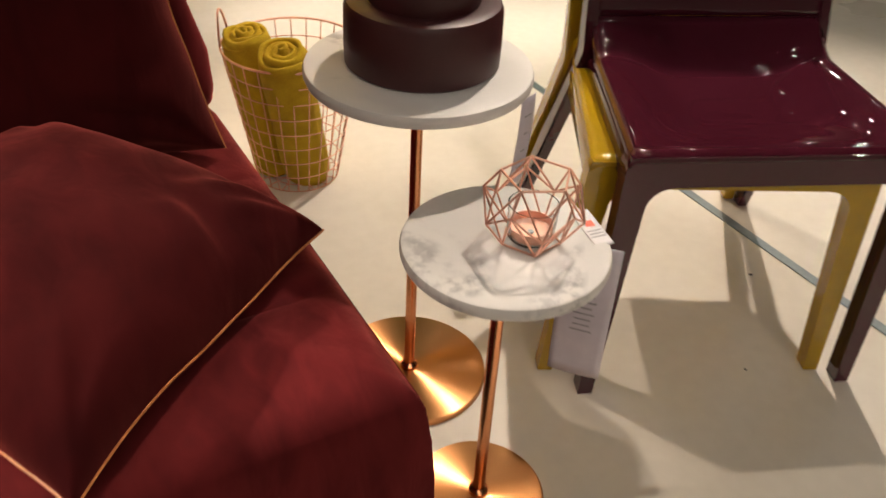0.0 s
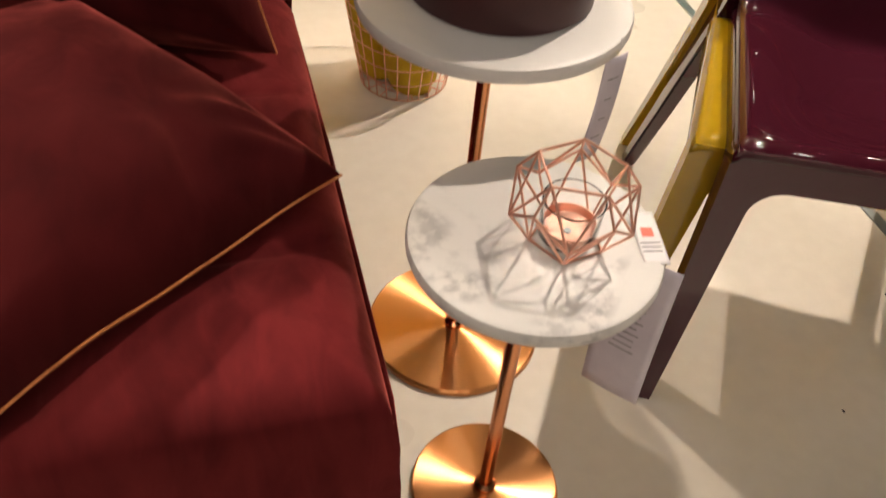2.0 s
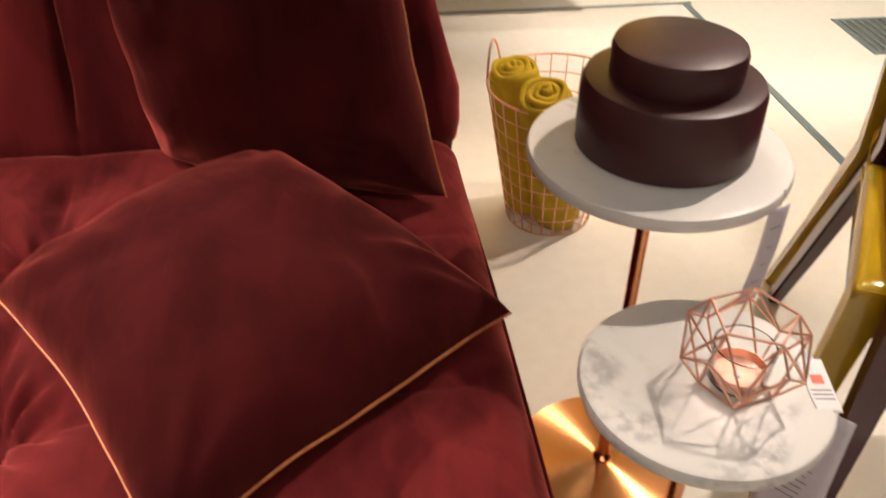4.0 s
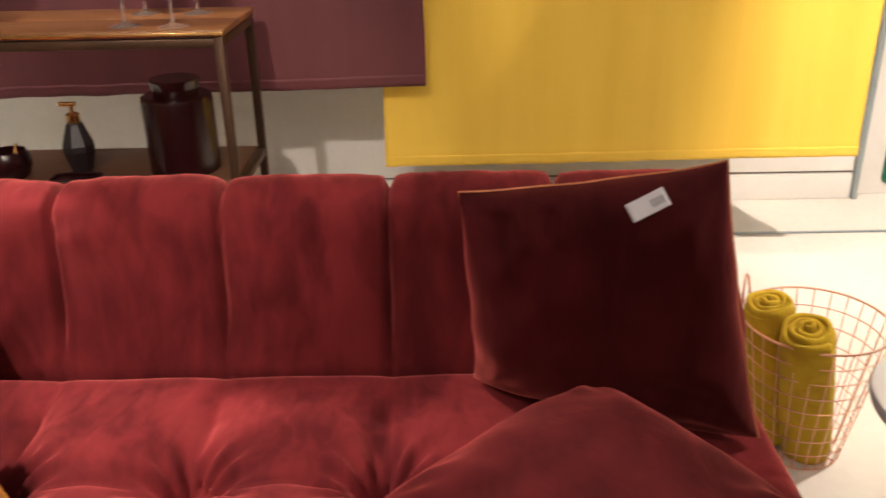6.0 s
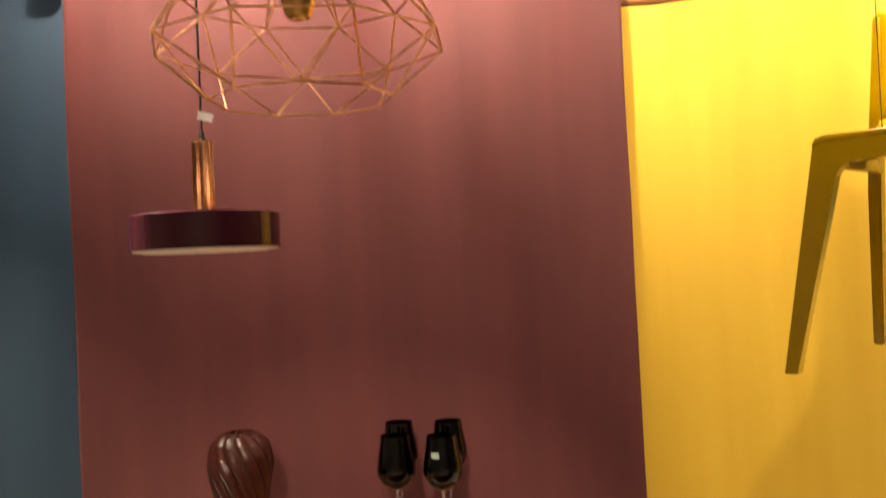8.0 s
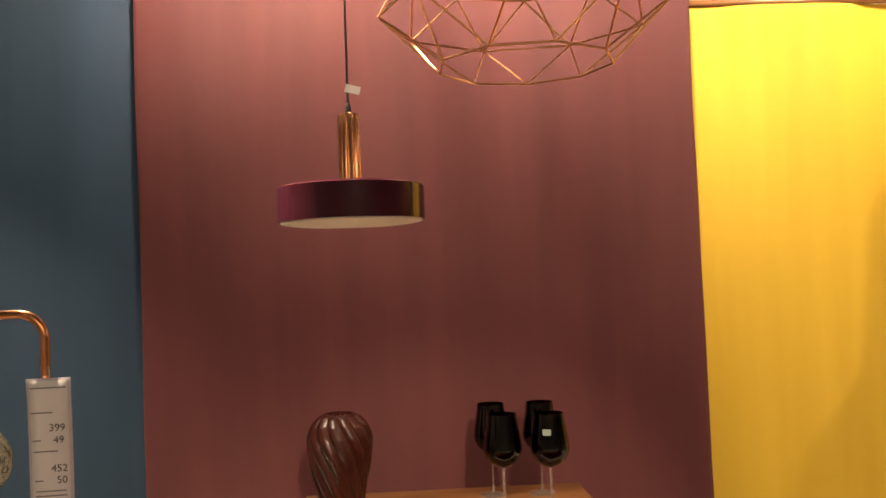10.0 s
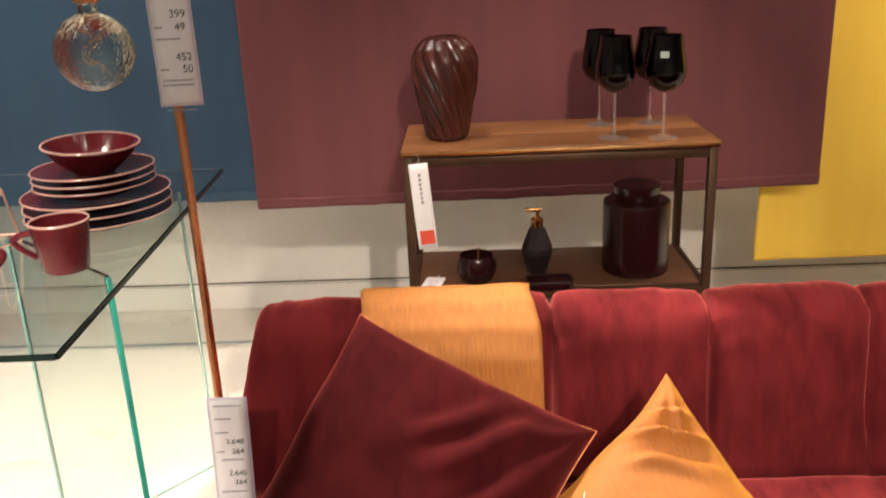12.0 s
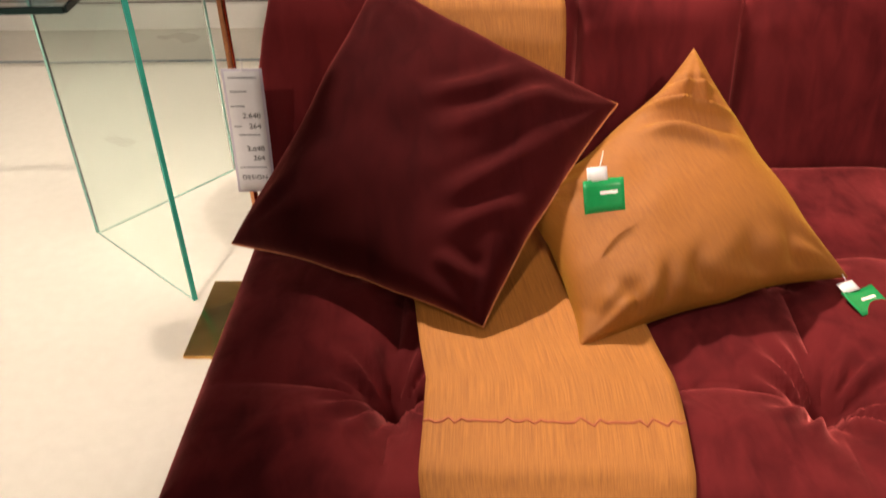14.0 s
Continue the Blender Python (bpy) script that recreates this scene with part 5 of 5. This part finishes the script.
swing_tag(pose(-0.918, 1.150, 0.655, -25, 0, 12))
swing_tag(pose(-0.515, 1.155, 0.458, -78, 0, 25))
card("care_label", "white care label on the standing cushion", pose(0.384, 1.350, 0.866, -16, -31, -6), 0.058, 0.028, M_PAPER, [(0.006 + 0.004 * k, -0.015, 0.0022, 0.012) for k in range(5)], category="label")
card("care_label", "white care label on the lying cushion", pose(0.594, 1.140, 0.449, -75, 0, 60), 0.012, 0.014, M_PAPER, [], category="label")

# ---------------------------------------------------------------- pendant lamps
pen = thing("pendant_lamp", "flat plum metal pendant lamp with a copper neck", "pendant lamp", "", pose(-1.044, 2.0, -0.008))
R = 0.165
part("shade", lathe([(0.022, 1.803), (R - 0.006, 1.801), (R, 1.797), (R, 1.722), (R - 0.004, 1.722), (R - 0.004, 1.792), (0.022, 1.795)], 72), M_SHADE, pen, "glossy plum metal drum shade", angle=30)
part("diffuser", lathe([(0, 1.714), (R * 0.8, 1.715), (R - 0.006, 1.719), (R - 0.005, 1.724), (R - 0.006, 1.730), (0, 1.730)], 64), M_DIFF, pen, "opal white diffuser", angle=30)
part("neck", lathe([(0.023, 1.80), (0.0225, 1.96), (0.019, 1.966), (0, 1.967)], 72, twist=lambda a, z: 1 + 0.09 * math.cos(10 * a + 1.5 * math.sin(40 * z))), M_COPPER, pen, "ribbed copper neck")
part("gland", lathe([(0.008, 1.965), (0.006, 1.985), (0.003, 1.99)], 12), M_BLACK, pen)
part("cable", tube([(0, 0, 1.98), (0, 0, 3.205)], 0.003, 6), M_BLACK, pen)
part("label_tab", box((0.034, 0.002, 0.018), (0.012, -0.006, 2.02), 0, pose(0, 0, 0, 0, 15, 0)), M_PAPER, pen, "paper tab", smooth=False)

cage = thing("cage_pendant", "geometric copper wire cage pendant lamp", "pendant lamp", "", pose(-0.711, 1.53, 0))
NB = 9
rings_ = [(0.155, 1.945, 0), (0.252, 2.035, 20), (0.20, 2.12, 0), (0.06, 2.24, 20)]
levels = [[Vector((r * math.cos(radians(40 * k + o)), r * math.sin(radians(40 * k + o)), z)) for k in range(NB)] for r, z, o in rings_]
for lv in levels:
    for k in range(NB):
        part("bar", tube([lv[k], lv[(k + 1) % NB]], 0.0019, 6), M_CAGE, cage)
for a, b, s in ((levels[0], levels[1], (0, -1)), (levels[1], levels[2], (0, 1)), (levels[2], levels[3], (0, -1))):
    for k in range(NB):
        for q in s:
            part("bar", tube([a[k], b[(k + q) % NB]], 0.0019, 6), M_CAGE, cage)
part("socket", lathe([(0, 2.19), (0.02, 2.19), (0.022, 2.18), (0.022, 2.14), (0.030, 2.135), (0.030, 2.11), (0.02, 2.085), (0.018, 2.085), (0, 2.10)], 24), M_BRASS, cage, "bronze socket")
part("cable", tube([(0, 0, 2.18), (0, 0, 3.2)], 0.003, 6), M_BLACK, cage)

# ---------------------------------------------------------------- track spots on the ceiling
lens = material("lit_lens", (1, 0.95, 0.85), 0.4)
lens.node_tree.nodes["Principled BSDF"].inputs["Emission Color"].default_value = (1, 0.90, 0.74, 1)
lens.node_tree.nodes["Principled BSDF"].inputs["Emission Strength"].default_value = 200.0
# the last five and the grid below are unseen, added as glints on the chairs
fixtures = [(e_, t_) for _, e_, t_, *_ in SPOTS] + [((0.71, 3.03, 2.552), (-0.471, 0.07, 1.65)), ((-1.780, 2.74, 2.668), (-0.45, 0.1, 1.65)), ((1.1, 0.2, 3.0), (1.2, 0.6, 0)), ((1.9, 0.5, 3.0), (1.7, 0.8, 0)), ((1.5, 3.0, 3.0), (1.4, 1.4, 0)), ((2.6, 3.0, 3.0), (2.0, 1.4, 0)), ((0.9, 3.2, 3.0), (1.2, 1.4, 0))]
fixtures += [((3.2 + 1.25 * a_ + 0.3 * (b_ % 2), 2.2 + 1.3 * b_, 3.02), (1.4, 1.0, 0.3)) for a_ in range(4) for b_ in range(3)]
for eye_, target_ in fixtures:
    m_ = look(eye_, target_) @ pose(0, 0, 0.012)
    ts = thing("track_spot", "white ceiling track spotlight with a lit lens", "spotlight", "track spotlights", m_)
    part("head", lathe([(0, 0.12), (0.035, 0.118), (0.042, 0.10), (0.045, 0.0), (0.042, 0.0), (0.038, 0.02)], 28), M_WHITEP, ts)
    part("lens", lathe([(0, 0.015), (0.026, 0.015)], 28), lens, ts, "lit lens")
    up = m_.inverted() @ Vector((eye_[0], eye_[1], 3.21))
    part("arm", tube([(0, 0, 0.11), up], 0.006, 8), M_WHITEP, ts)

# panes and other clear glass let the light through
for ob in scene.objects:
    if ob.type == "MESH" and ob.data.materials and ob.data.materials[0] in (M_TABLEGLASS, M_GLASS, M_BULB, M_STEM):
        ob.visible_shadow = False
